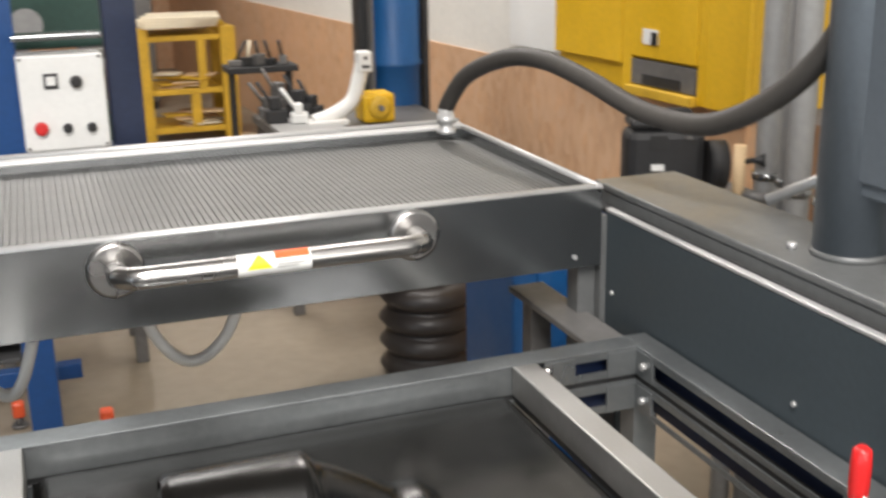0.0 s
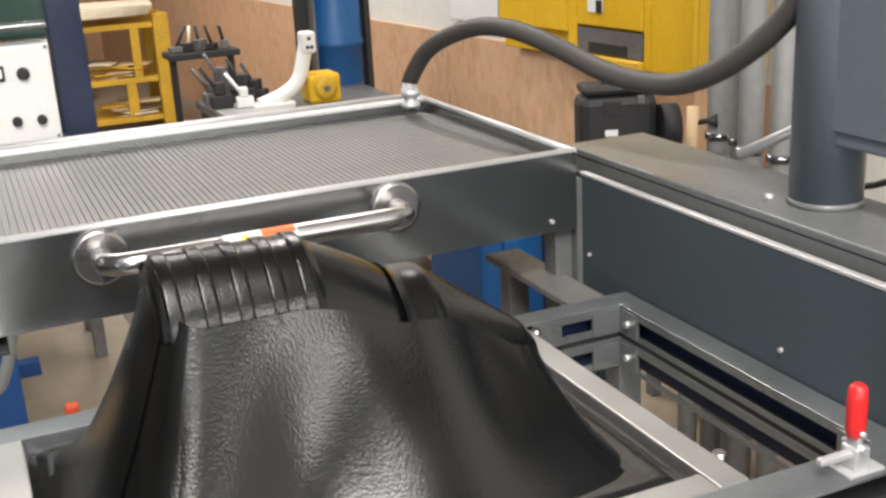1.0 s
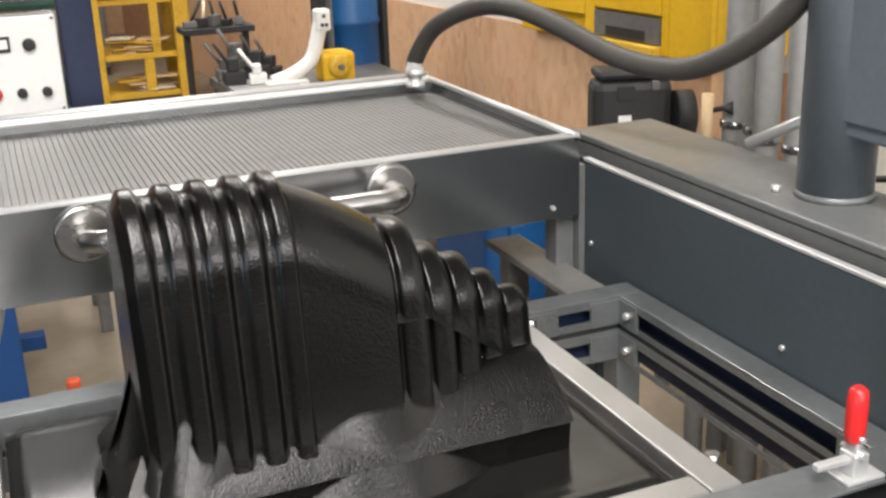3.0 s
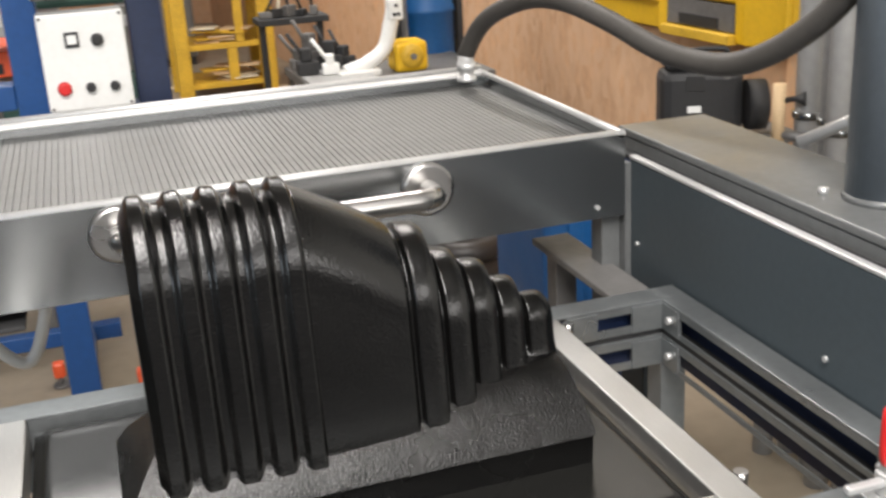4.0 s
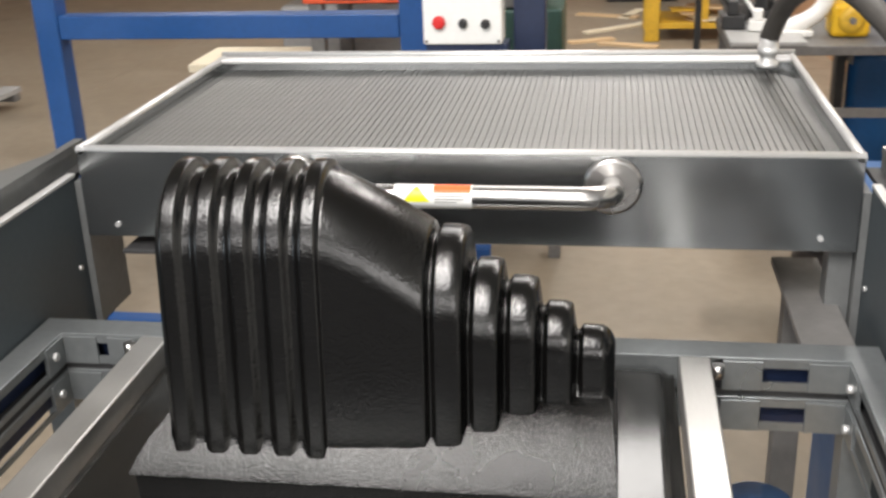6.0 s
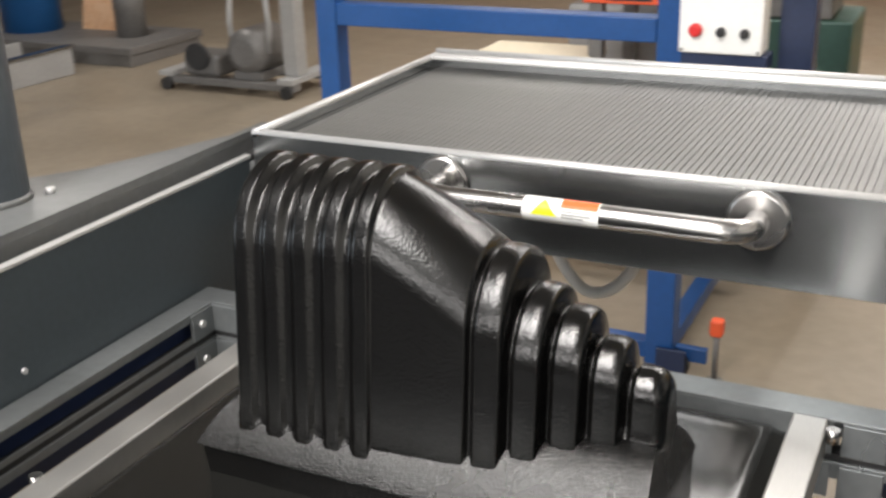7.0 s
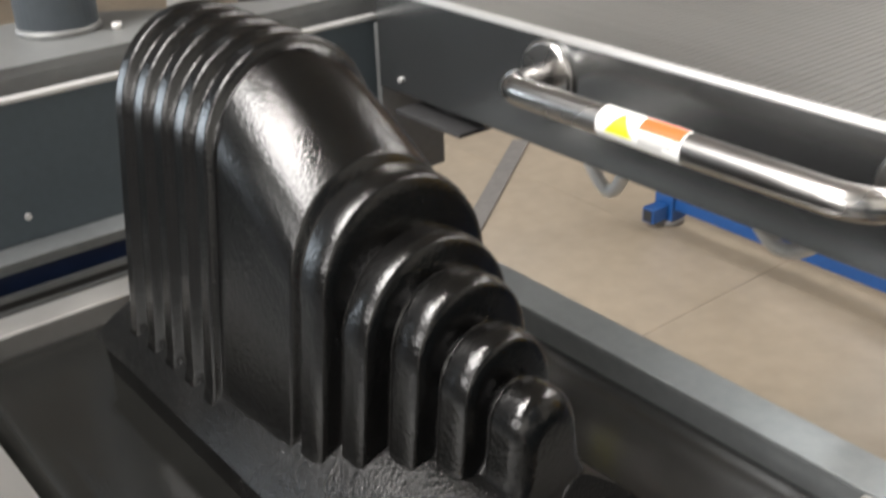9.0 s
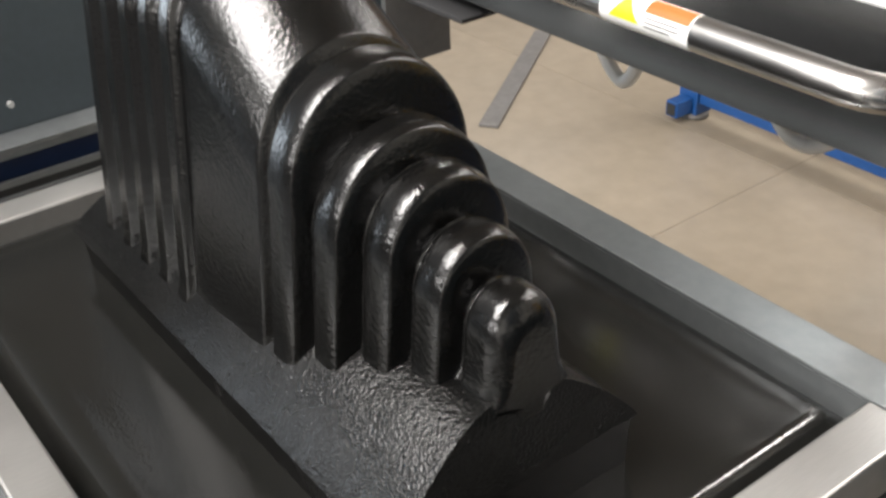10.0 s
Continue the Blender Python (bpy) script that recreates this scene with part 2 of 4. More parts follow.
# ---- the workshop ----
def workshop():
    floor = structure("floor", boxed(-9, 5, -9, 13, FL - 0.1, FL - 0.004, 0), M_IRON, "worn beige concrete workshop floor cast in slabs")
    slab = aisle = None
    for i in range(7):
        for j in range(9):
            x, y = -10.2 + 2.4 * i, -7.75 + 2.4 * (8 - j)
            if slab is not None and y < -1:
                # unseen slabs before the machine, darkened to dim reflections on the hood's sides
                aisle = aisle or part("dimmed_slab", boxed(0.001, 2.399, 0.001, 2.399, -0.05, 0, 0.0015), M_DIMFLOOR, floor, "unseen floor slab kept dark so the black plastic mirrors less")
                c = aisle if aisle.location.length == 0 else new("dimmed_slab", aisle.data)
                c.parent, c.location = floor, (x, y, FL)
            elif slab is None:
                slab = part("slab", boxed(0.001, 2.399, 0.001, 2.399, -0.05, 0, 0.0015), M_FLOOR, floor)
                slab.location = (x, y, FL)
            else:
                c = new("slab", slab.data)
                c.parent, c.location = floor, (x, y, FL)
    structure("ceiling", boxed(-9, 5, -9, 13, CEILING, CEILING + 0.1, 0), M_CEIL, "pale grey painted workshop ceiling")
    # unseen west wall, given a dark colour to cut stray reflections
    bm = bmesh.new()
    box(bm, -9.1, -9, -9, -8.6, FL, CEILING, 0)
    box(bm, -9.1, -9, -4.6, 13, FL, CEILING, 0)
    box(bm, -9.1, -9, -8.6, -4.6, 2.9, CEILING, 0)
    structure("wall_west", bm, M_WESTWALL, "unseen west wall kept dark, with an open door placed for the skirt's sheen")
    structure("wall_north", boxed(-9, 5, 13, 13.1, FL, CEILING, 0), M_OSB, "far workshop wall clad with chipboard")
    # unseen south wall, its dark colour keeps reflections on the hood low
    bm = bmesh.new()
    box(bm, -9, 5, -9.1, -9, FL, 2.2, 0)
    box(bm, -9, 5, -9.1, -9, 3.9, CEILING, 0)
    for a, b in ((-9, -3.0), (-0.4, 0.9), (3.5, 5)):
        box(bm, a, b, -9.1, -9, 2.2, 3.9, 0)
    structure("wall_south", bm, M_DIMWALL, "unseen south wall kept dark for the hood's reflections, with two added windows")
    # unseen windows with lamps, added to streak the stretched sheet with highlights
    for k, x in enumerate((-1.7, 2.2)):
        bm = bmesh.new()
        for a, b, c, d in ((-1.3, 1.3, 0, 0.05), (-1.3, 1.3, 1.65, 1.7), (-1.3, -1.25, 0.05, 1.65), (1.25, 1.3, 0.05, 1.65), (-0.45, -0.41, 0.05, 1.65), (0.41, 0.45, 0.05, 1.65)):
            box(bm, x + a, x + b, -9.08, -9.03, 2.2 + c, 2.2 + d, 0)
        structure("window_%d" % (k + 1), bm, M_IRON, "unseen high window with a steel frame, added for highlights on the black sheet")
        area_lamp(x, -9.1, 3.05, 2.5, 1.6, WINDOW_POWER, (1.0, 0.965, 0.93), (x, 0, 3.05))
    m = pose(2.87, 0, 0, 0, 0, 4)
    structure("wall_east", boxed(0.012, 0.12, -9.2, 13.2, FL, CEILING, 0, m), M_WALL, "white painted workshop wall")
    for i in range(4, 9):
        y = -8.4 + i * 2.44
        tagged(mesh_object("wall_panel", boxed(-0.004, 0.011, y + 0.002, y + 2.436, FL, 0.73, 0.001, m), M_OSB),
               "low chipboard cladding on the workshop wall", kind="structure")
    # daylight of the unseen door, placed for the cool sheen on the skirt
    area_lamp(-9.05, -6.6, 1.3, 4.0, 3.0, DOOR_POWER, (0.80, 0.90, 1.0), (0, -6.6, 1.3))
    # translucent roof lights: one over the aisle behind the machine, one before it
    for x, y, sx, sy, power in ((0.35, 4.9, 2.1, 2.2, ROOF_POWER), (-0.3, -3.5, 1.9, 2.8, FRONT_ROOF_POWER)):
        r = thing("roof_light", "white translucent roof light panel in the ceiling", "roof light", (x, y, CEILING - 0.03), 0, "roof lights")
        part("panel", boxed(-sx / 2, sx / 2, -sy / 2, sy / 2, 0.0, 0.02, 0.002), M_WHITE, r)
        for s in (-1, 1):
            part("frame", boxed(s * (sx / 2 + 0.032) - 0.03, s * (sx / 2 + 0.032) + 0.03, -sy / 2 - 0.06, sy / 2 + 0.06, -0.01, 0.029, 0.002), M_GREYM, r)
            part("frame", boxed(-sx / 2, sx / 2, s * (sy / 2 + 0.032) - 0.03, s * (sy / 2 + 0.032) + 0.03, -0.01, 0.029, 0.002), M_GREYM, r)
        area_lamp(x, y, CEILING - 0.035, sx - 0.05, sy - 0.05, power, (1.0, 0.965, 0.935), (x, y, 0)).matrix_world = pose(x, y, CEILING - 0.035)
    fixture_at = ((0.15, -1.75), (-2.4, 7.2), (1.7, 2.6), (-5.4, 4.6), (0.9, 7.6))
    first = None
    for x, y in fixture_at:
        if first is None:
            first = thing("ceiling_light", "white twin tube fluorescent ceiling light", "ceiling light", (x, y, CEILING - 0.3), 0, "ceiling lights")
            part("housing", boxed(-0.1, 0.1, -0.78, 0.78, 0.02, 0.08), M_WHITE, first)
            for dy in (-0.05, 0.05):
                part("tube", tubed([(dy, -0.75, 0), (dy, 0.75, 0)], 0.014, 10), M_TUBE, first, "glowing fluorescent tube")
            for dx in (-0.5, 0.5):
                part("hanger", tubed([(0, dx, 0.08), (0, dx, 0.3)], 0.004, 6), M_DARK, first)
        else:
            copy_thing(first, pose(x, y, CEILING - 0.3))
        lamp = area_lamp(x, y, CEILING - 0.325, 0.16, 1.5, FRONT_POWER if y < 0 else REAR_POWER, (1.0, 0.94, 0.90), (x, y, 0))
        lamp.matrix_world = pose(x, y, CEILING - 0.325)


workshop()

# ---- the forming machine ----
HW, HD, HT, HB = 1.117, 0.645, 1.0, 0.865


def heater():
    h = thing("heater_hood", "galvanised sheet steel heater hood with a ribbed top, slid back", "heater", (0, 0, HB))
    z = HT - HB
    t = 0.012
    part("front_panel", boxed(0, HW, 0, t, 0, z, 0.0015), M_GALV, h)
    part("back_panel", boxed(0, HW, HD - t, HD, 0, z, 0.0015), M_GALV, h)
    part("side_panel", boxed(0, t, t, HD - t, 0, z - 0.001, 0.0015), M_GALV, h)
    part("side_panel", boxed(HW - t, HW, t, HD - t, 0, z - 0.001, 0.0015), M_GALV, h)
    # rolled bright edges round the top
    part("rim", tubed([(0.0, 0.006, z), (HW, 0.006, z)], 0.0062, 10), M_BRIGHT, h, "bright worn front edge")
    part("rim", tubed([(0.006, 0, z), (0.006, HD, z)], 0.0068, 10), M_BRIGHT, h)
    part("rim", tubed([(HW - 0.006, 0, z), (HW - 0.006, HD, z)], 0.0068, 10), M_BRIGHT, h)
    part("rim", boxed(0, HW, HD - 0.034, HD + 0.004, z - 0.003, z + 0.004, 0.0015), M_BRIGHT, h, "wide folded back edge")
    part("rim", tubed([(0, HD + 0.012, z + 0.006), (HW, HD + 0.012, z + 0.006)], 0.006, 10), M_BRIGHT, h)
    part("tray", boxed(t, HW - t, t, HD - t, z - 0.032, z - 0.0238, 0), M_TRAY, h, "recessed dull steel tray under the slats")
    # one plain dark plate closes the hood from below
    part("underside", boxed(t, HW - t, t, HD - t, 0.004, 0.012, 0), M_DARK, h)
    # pressed ribs of the tray
    bm = boxed(-0.0046, 0.0046, t + 0.001, HD - t - 0.001, z - 0.0236, z - 0.0212, 0.0008)
    ob = part("rib", bm, M_TRAY, h)
    n = 100
    for i in range(n):
        x = 0.03 + (HW - 0.06) * i / (n - 1)
        if i == 0:
            ob.location.x = x
            continue
        c = new("rib", ob.data)
        c.parent = h
        c.location.x = x
    # screws under the front edge
    for x in (0.05, HW - 0.05):
        part("screw", tubed([(x, 0.0, 0.02), (x, -0.004, 0.02)], 0.004, 8), M_BRIGHT, h)


def grab_handle():
    h = thing("grab_handle", "polished stainless steel grab handle on the heater front", "handle", (0.56, 0, 0.957))
    for sx in (-0.225, 0.225):
        bm = bmesh.new()
        tube(bm, [(sx, 0.0, 0), (sx, -0.006, 0), (sx, -0.009, 0)], [0.041, 0.041, 0.036], 32)
        part("flange", bm, M_CHROME, h)
    pts = [(-0.225, -0.004, 0)]
    for k in range(9):
        a = k / 8 * math.pi / 2
        pts.append((-0.225 + 0.04 * (1 - math.cos(a)), -0.036 - 0.04 * math.sin(a), 0.006 * math.sin(a)))
    pts += [(x, -0.076, 0.006) for x in (-0.12, -0.06, 0, 0.06, 0.12)]
    for k in range(9):
        a = math.pi / 2 - k / 8 * math.pi / 2
        pts.append((0.225 - 0.04 * (1 - math.cos(a)), -0.036 - 0.04 * math.sin(a), 0.006 * math.sin(a)))
    pts.append((0.225, -0.004, 0))
    part("grip", tubed(pts, 0.0158, 24), M_CHROME, h, "", True)
    # the warning sticker wraps the grip
    def wrap(x0, x1, a0, a1, r, mat, label=""):
        bm = bmesh.new()
        grid = [[bm.verts.new((x, -0.076 - r * math.cos(a), 0.006 + r * math.sin(a))) for a in [radians(a0 + (a1 - a0) * k / 12) for k in range(13)]]
                for x in (x0, x1)]
        for k in range(12):
            bm.faces.new((grid[0][k], grid[1][k], grid[1][k + 1], grid[0][k + 1])).smooth = True
        return part("warning_sticker" if not label else label, bm, mat, st if label else h)
    st = wrap(-0.066, 0.04, -70, 110, 0.0163, M_WHITE)
    tagged(st, "white warning sticker with a yellow triangle and an orange bar")
    wrap(-0.012, 0.038, 35, 95, 0.0167, M_STICKO, "orange_bar")
    for a in (18, 4, -10):
        wrap(-0.010, 0.030 - 0.01 * (a == -10), a, a + 4, 0.0167, M_INK_SHADE, "print_line")
    bm = bmesh.new()
    tri = []
    for dx, a in ((-0.052, -8), (-0.018, -8), (-0.035, 72)):
        a = radians(a)
        tri.append((dx, a))
    rows = []
    for k in range(9):
        f = k / 8
        a = tri[0][1] + (tri[2][1] - tri[0][1]) * f
        w = 0.018 * (1 - f)
        rows.append([bm.verts.new((-0.035 + s * w, -0.076 - 0.0168 * math.cos(a), 0.006 + 0.0168 * math.sin(a))) for s in (-1, 1)])
    for a, b in zip(rows, rows[1:]):
        bm.faces.new((a[0], a[1], b[1], b[0]))
    part("warning_triangle", bm, M_STICK, st)


def side_beam(name, mirror):
    """The heavy channel beam beside the forming area; the heater's rollers run in it."""
    s = -1 if mirror else 1
    x0 = -0.013 if mirror else 1.13
    b = thing(name, "slate grey steel side beam with a dark roller track", "machine beam", (x0, 0, 0.62), 0, "side beams")
    y0, y1 = -0.95, 0.11

    def bx(xa, xb, *rest, **k):
        xs = sorted((xa * s, xb * s))
        return boxed(xs[0], xs[1], *rest, **k)
    part("web", bx(0.0, 0.008, y0, y1 - 0.1, 0.10, 0.334, bevel=0.001), M_PAINT, b, "slate blue painted web")
    part("track_lip", bx(-0.001, 0.012, y0, y1 - 0.1, 0.335, 0.341, bevel=0.0015), M_BRIGHT, b, "bright worn track edge")
    part("track", bx(0.012, 0.034, y0, y1, 0.325, 0.333, bevel=0.001), M_DARK, b)
    part("track_wall", bx(0.032, 0.036, y0, y1, 0.333, 0.352, bevel=0.0), M_BEAM, b)
    if mirror:
        bm = bmesh.new()
        edge = [(-0.03, y0), (-0.03, y1), (-0.045, y1), (-0.045, 0.02), (-0.099, -0.125), (-0.135, -0.209), (-0.225, -0.33), (-0.225, y0)]
        f = bm.faces.new([bm.verts.new((x, y, 0.353)) for x, y in edge])
        g = bmesh.ops.extrude_face_region(bm, geom=[f])
        bmesh.ops.translate(bm, vec=(0, 0, 0.013), verts=[v for v in g["geom"] if isinstance(v, bmesh.types.BMVert)])
        part("top_plate", bm, M_BEAM, b, "grey top plate cut back towards its end")
    else:
        part("top_plate", bx(0.03, 0.195, y0, y1, 0.353, 0.366, bevel=0.003), M_BEAM, b, "grey top plate")
    w = 0.042 if mirror else 0.19
    part("outer_web", bx(w - 0.006, w, y0, y1 - 0.02, 0.10, 0.352, bevel=0.001), M_PAINT, b)
    part("foot_flange", bx(0.008, w, y0, y1 - 0.02, 0.10, 0.11, bevel=0.001), M_PAINT, b)
    part("wear_strip", bx(-0.0115, -0.001, 0.003, 0.11, 0.10, 0.33, bevel=0.0), M_BEAM, b)
    if not mirror:
        part("end_post", bx(-0.045, -0.0125, 0.02, 0.06, 0.05, 0.244, bevel=0.001), M_BEAM, b)
    for y in (-0.02, -0.5):
        part("rivet", tubed([(-0.0 * s, y, 0.2), (-0.004 * s, y, 0.2)], 0.004, 8), M_BRIGHT, b)
    for y in (-0.85, 0.0):
        part("leg", bx(0.0, 0.08, y - 0.04, y + 0.04, FL - 0.62, 0.0995, bevel=0.003), M_PAINT, b)
    return b


def column(x, y, label):
    c = thing("column", label, "column", (x, y, 0.986), 0, "machine columns")
    bm = bmesh.new()
    tube(bm, [(0, 0, 0.0), (0, 0, 0.75)], 0.05, 36)
    part("shaft", bm, M_COLUMN, c)
    bm = bmesh.new()
    tube(bm, [(0, 0, 0.0), (0, 0, 0.005), (0, 0, 0.009)], [0.0525, 0.0525, 0.0505], 36)
    part("weld_collar", bm, M_BEAM, c)
    for a in range(2):
        dx, dy = 0.075 * math.cos(a * math.pi / 2 + 0.8), 0.075 * math.sin(a * math.pi / 2 + 0.8)
        part("bolt", tubed([(dx, dy, 0), (dx, dy, 0.008)], 0.007, 6), M_BRIGHT, c)


def clamp_frame():
    f = thing("clamp_frame", "zinc plated steel clamp frame with slotted channels", "clamp frame", (0.558, -0.44, 0.66))
    X0, X1, Y0, Y1 = -0.568, 0.568, -0.325, 0.305      # outer, from the centre
    for lower, (za, zb) in enumerate(((0.084, 0.13), (0.026, 0.074))):
        w = 0.042
        part("rail", boxed(X0, X1, Y1 - 0.045, Y1, zb - 0.004, zb, 0.001), M_FRAME, f)
        part("rail", boxed(X0, X1, Y0, Y0 + 0.06, zb - 0.004, zb, 0.001), M_FRAME, f)
        part("rail", boxed(X0, X0 + w, Y0 + 0.06, Y1 - 0.045, zb - 0.004, zb, 0.001), M_FRAME, f)
        part("rail", boxed(X1 - w, X1, Y0 + 0.06, Y1 - 0.045, zb - 0.004, zb, 0.001), M_FRAME, f)
        # slotted inner faces
        for side in (-1, 1):
            x = (X1 - w) if side > 0 else (X0 + w - 0.003)
            for zc, zd in ((za, za + 0.008), (zb - 0.013, zb - 0.004)):
                part("channel_lip", boxed(x, x + 0.003, Y0 + 0.06, Y1 - 0.045, zc, zd, 0), M_FRAME, f)
            for y in (Y0 + 0.06, Y1 - 0.095):
                part("corner_plate", boxed(x - 0.0015, x + 0.0045, y, y + 0.05, za, zb - 0.004, 0.001), M_FRAME, f)
                part("bolt", tubed([(x - side * 0.001, y + 0.02, (za + zb) / 2), (x - side * 0.009, y + 0.02, (za + zb) / 2)], 0.006, 6), M_BRIGHT, f)
            part("channel_back", boxed(x + 0.02 * side, x + 0.02 * side + 0.003, Y0 + 0.06, Y1 - 0.045, za, zb - 0.004, 0), M_NAVY, f)
        for (a, b) in ((X0 + w, -0.41), (0.37, X1 - w)):
            for zc, zd in ((za, za + 0.012), (zb - 0.014, zb - 0.004)):
                part("channel_lip", boxed(a, b, Y1 - 0.045, Y1 - 0.042, zc, zd, 0), M_FRAME, f)
            part("channel_back", boxed(a, b, Y1 - 0.022, Y1 - 0.019, za, zb - 0.004, 0), M_NAVY, f)
            for x in (a, b - 0.05):
                part("corner_plate", boxed(x, x + 0.05, Y1 - 0.0475, Y1 - 0.041, za, zb - 0.004, 0.001), M_FRAME, f)
        part("inner_face", boxed(-0.41, 0.36, Y1 - 0.045, Y1 - 0.042, za, zb - 0.004, 0), M_FRAME, f)
        part("inner_face", boxed(X0 + w, X1 - w, Y0 + 0.057, Y0 + 0.06, za, zb - 0.004, 0), M_FRAME, f)
        part("outer_face", boxed(X0, X1, Y1 - 0.003, Y1, za, zb - 0.004, 0), M_FRAME, f)
    # the black gasket between the two halves
    for a in ((X0 + 0.01, X1 - 0.01, Y1 - 0.042, Y1 - 0.02), (X0 + 0.01, X1 - 0.01, Y0 + 0.02, Y0 + 0.056)):
        part("gasket", boxed(*a, 0.0745, 0.0835, 0), M_DARK, f)
    for x in (X0 + 0.015, X1 - 0.04):
        part("gasket", boxed(x, x + 0.025, Y0 + 0.06, Y1 - 0.045, 0.0745, 0.0835, 0), M_DARK, f)
    for x in (X0, X1 - 0.042):
        for y in (Y0, Y1 - 0.045):
            part("leg", boxed(x, x + 0.042, y, y + 0.042, FL - 0.66, 0.026, 0.001), M_FRAME, f)


def window_bar(x, label):
    b = thing("window_bar", label, "clamp bar", (x, -0.44, 0.745), 0, "window bars")
    part("bar", boxed(-0.02, 0.02, -0.264, 0.258, 0, 0.046, 0.0025), M_ALU, b)
    part("gasket", boxed(-0.017, 0.017, -0.258, 0.254, -0.012, 0.0, 0.001), M_DARK, b)
    s = 1 if x > 0.5 else -1
    for y in (-0.2, 0.235):
        part("bolt", tubed([(s * 0.028, y, 0.03), (s * 0.028, y, 0.046)], 0.008, 12), M_CHROME, b)


def front_bar():
    b = thing("front_bar", "pale aluminium window bar along the front of the frame", "clamp bar", (0.531, -0.686, 0.745))
    part("bar", boxed(-0.34, 0.34, -0.019, 0.019, 0, 0.046, 0.0025), M_ALU, b)
    part("gasket", boxed(-0.338, 0.338, -0.016, 0.016, -0.012, 0.0, 0.001), M_DARK, b)


def toggle_clamp(x, y):
    c = thing("toggle_clamp", "steel toggle clamp with an upright red grip", "toggle clamp", (x, y, 0.79))
    part("base", boxed(-0.02, 0.03, -0.018, 0.018, 0, 0.004, 0.001), M_BRIGHT, c)
    part("bracket", boxed(-0.008, 0.012, -0.012, 0.012, 0.004, 0.03, 0.002), M_BRIGHT, c)
    part("link", boxed(-0.004, 0.004, -0.009, 0.009, 0.025, 0.06, 0.002), M_BRIGHT, c)
    part("arm", boxed(-0.05, 0.0, -0.005, 0.005, 0.018, 0.026, 0.002), M_BRIGHT, c)
    part("pivot", tubed([(0, -0.016, 0.03), (0, 0.016, 0.03)], 0.004, 10), M_BRIGHT, c)
    part("pivot", tubed([(0, -0.014, 0.048), (0, 0.014, 0.048)], 0.003, 10), M_BRIGHT, c)
    bm = bmesh.new()
    tube(bm, [(0, 0, 0.04), (0, 0, 0.046), (0, 0, 0.06), (0, 0, 0.085), (0, 0, 0.1), (0, 0, 0.104)], [0.008, 0.0105, 0.0112, 0.0112, 0.010, 0.006], 16)
    part("grip", bm, M_RED, c, "smooth red plastic grip")


def cable_hose():
    pts = [(1.058, 0.576, 1.02), (1.060, 0.574, 1.055), (1.075, 0.499, 1.126), (1.101, 0.363, 1.174), (1.123, 0.243, 1.182), (1.146, 0.12, 1.161), (1.172, -0.019, 1.126),
           (1.196, -0.143, 1.121), (1.212, -0.232, 1.147), (1.227, -0.312, 1.195), (1.237, -0.367, 1.245), (1.243, -0.40, 1.29)]
    h = thing("cable_conduit", "thick grey corrugated cable conduit from heater to column", "conduit", pts[0])
    o = Vector(pts[0])
    path = spline([Vector(p) - o for p in pts], 24)
    bm = bmesh.new()
    tube(bm, path[16:], [0.0155 + 0.0022 * (k % 2) for k in range(len(path) - 16)], 16)
    part("conduit", bm, M_HOSE, h)
    bm = bmesh.new()
    tube(bm, [(0, 0, -0.022), (0, 0, -0.014), (0, 0, -0.0139), (0, 0, 0.0), (0, 0, 0.0001), (0, 0, 0.016), (0.0, 0, 0.0161), (0, -0.001, 0.03)],
         [0.02, 0.02, 0.014, 0.014, 0.019, 0.019, 0.0165, 0.0165], 12)
    part("gland", bm, M_BRIGHT, h, "bright threaded cable gland")


def control_enclosure():
    c = thing("control_enclosure", "slate grey steel enclosure fixed to the column", "enclosure", (1.30, -0.55, 1.076))
    part("body", boxed(-0.065, 0.12, -0.26, 0.155, 0, 0.55, 0.004), M_COLUMN, c)
    part("cover", boxed(-0.069, -0.064, -0.24, 0.13, 0.02, 0.53, 0.002), M_COLUMN, c)


heater()
grab_handle()
side_beam("side_beam", False)
side_beam("side_beam", True)
column(1.262, -0.425, "slate grey round steel column on the beam")
column(-0.165, -0.37, "grey round steel column on the beam")
clamp_frame()
front_bar()
window_bar(0.892, "brushed aluminium window bar across the clamp frame")
window_bar(0.17, "brushed aluminium window bar across the clamp frame")
toggle_clamp(1.022, -0.742)
cable_hose()
control_enclosure()

# ---- the plastic sheet: flat margin, formed hood and stretched folds ----
CX, CY, SZ = 0.545, -0.445, 0.78
sheet = thing("plastic_sheet", "glossy black plastic sheet drawn over a ribbed arched mould", "plastic sheet", (CX, CY, SZ))


def smooth(a, b, x):
    t = min(1, max(0, (x - a) / (b - a)))
    return t * t * (3 - 2 * t)


def band(x, c, half, soft=0.005):
    return smooth(c - half - soft, c - half + soft, x) * (1 - smooth(c + half - soft, c + half + soft, x))


RIBS = (0.351, 0.388, 0.423, 0.459, 0.493)
# each step: where its flat runs from and to, the height of its top and its half width
STEPS = ((0.6115, 0.641, 1.0535, 0.074), (0.648, 0.677, 1.0185, 0.0655), (0.683, 0.712, 1.0005, 0.050), (0.7195, 0.748, 0.974, 0.039), (0.755, 0.789, 0.949, 0.027))
BY = -0.433      # the hood's middle line


def hull(x):
    """Height and half width of the smooth body under the ribs."""
    if x < 0.505:
        return 1.112, 0.072
    f = min(1.0, (x - 0.505) / 0.101)
    return 1.112 - 0.056 * (0.75 * f + 0.25 * f * f), 0.072 + 0.003 * f


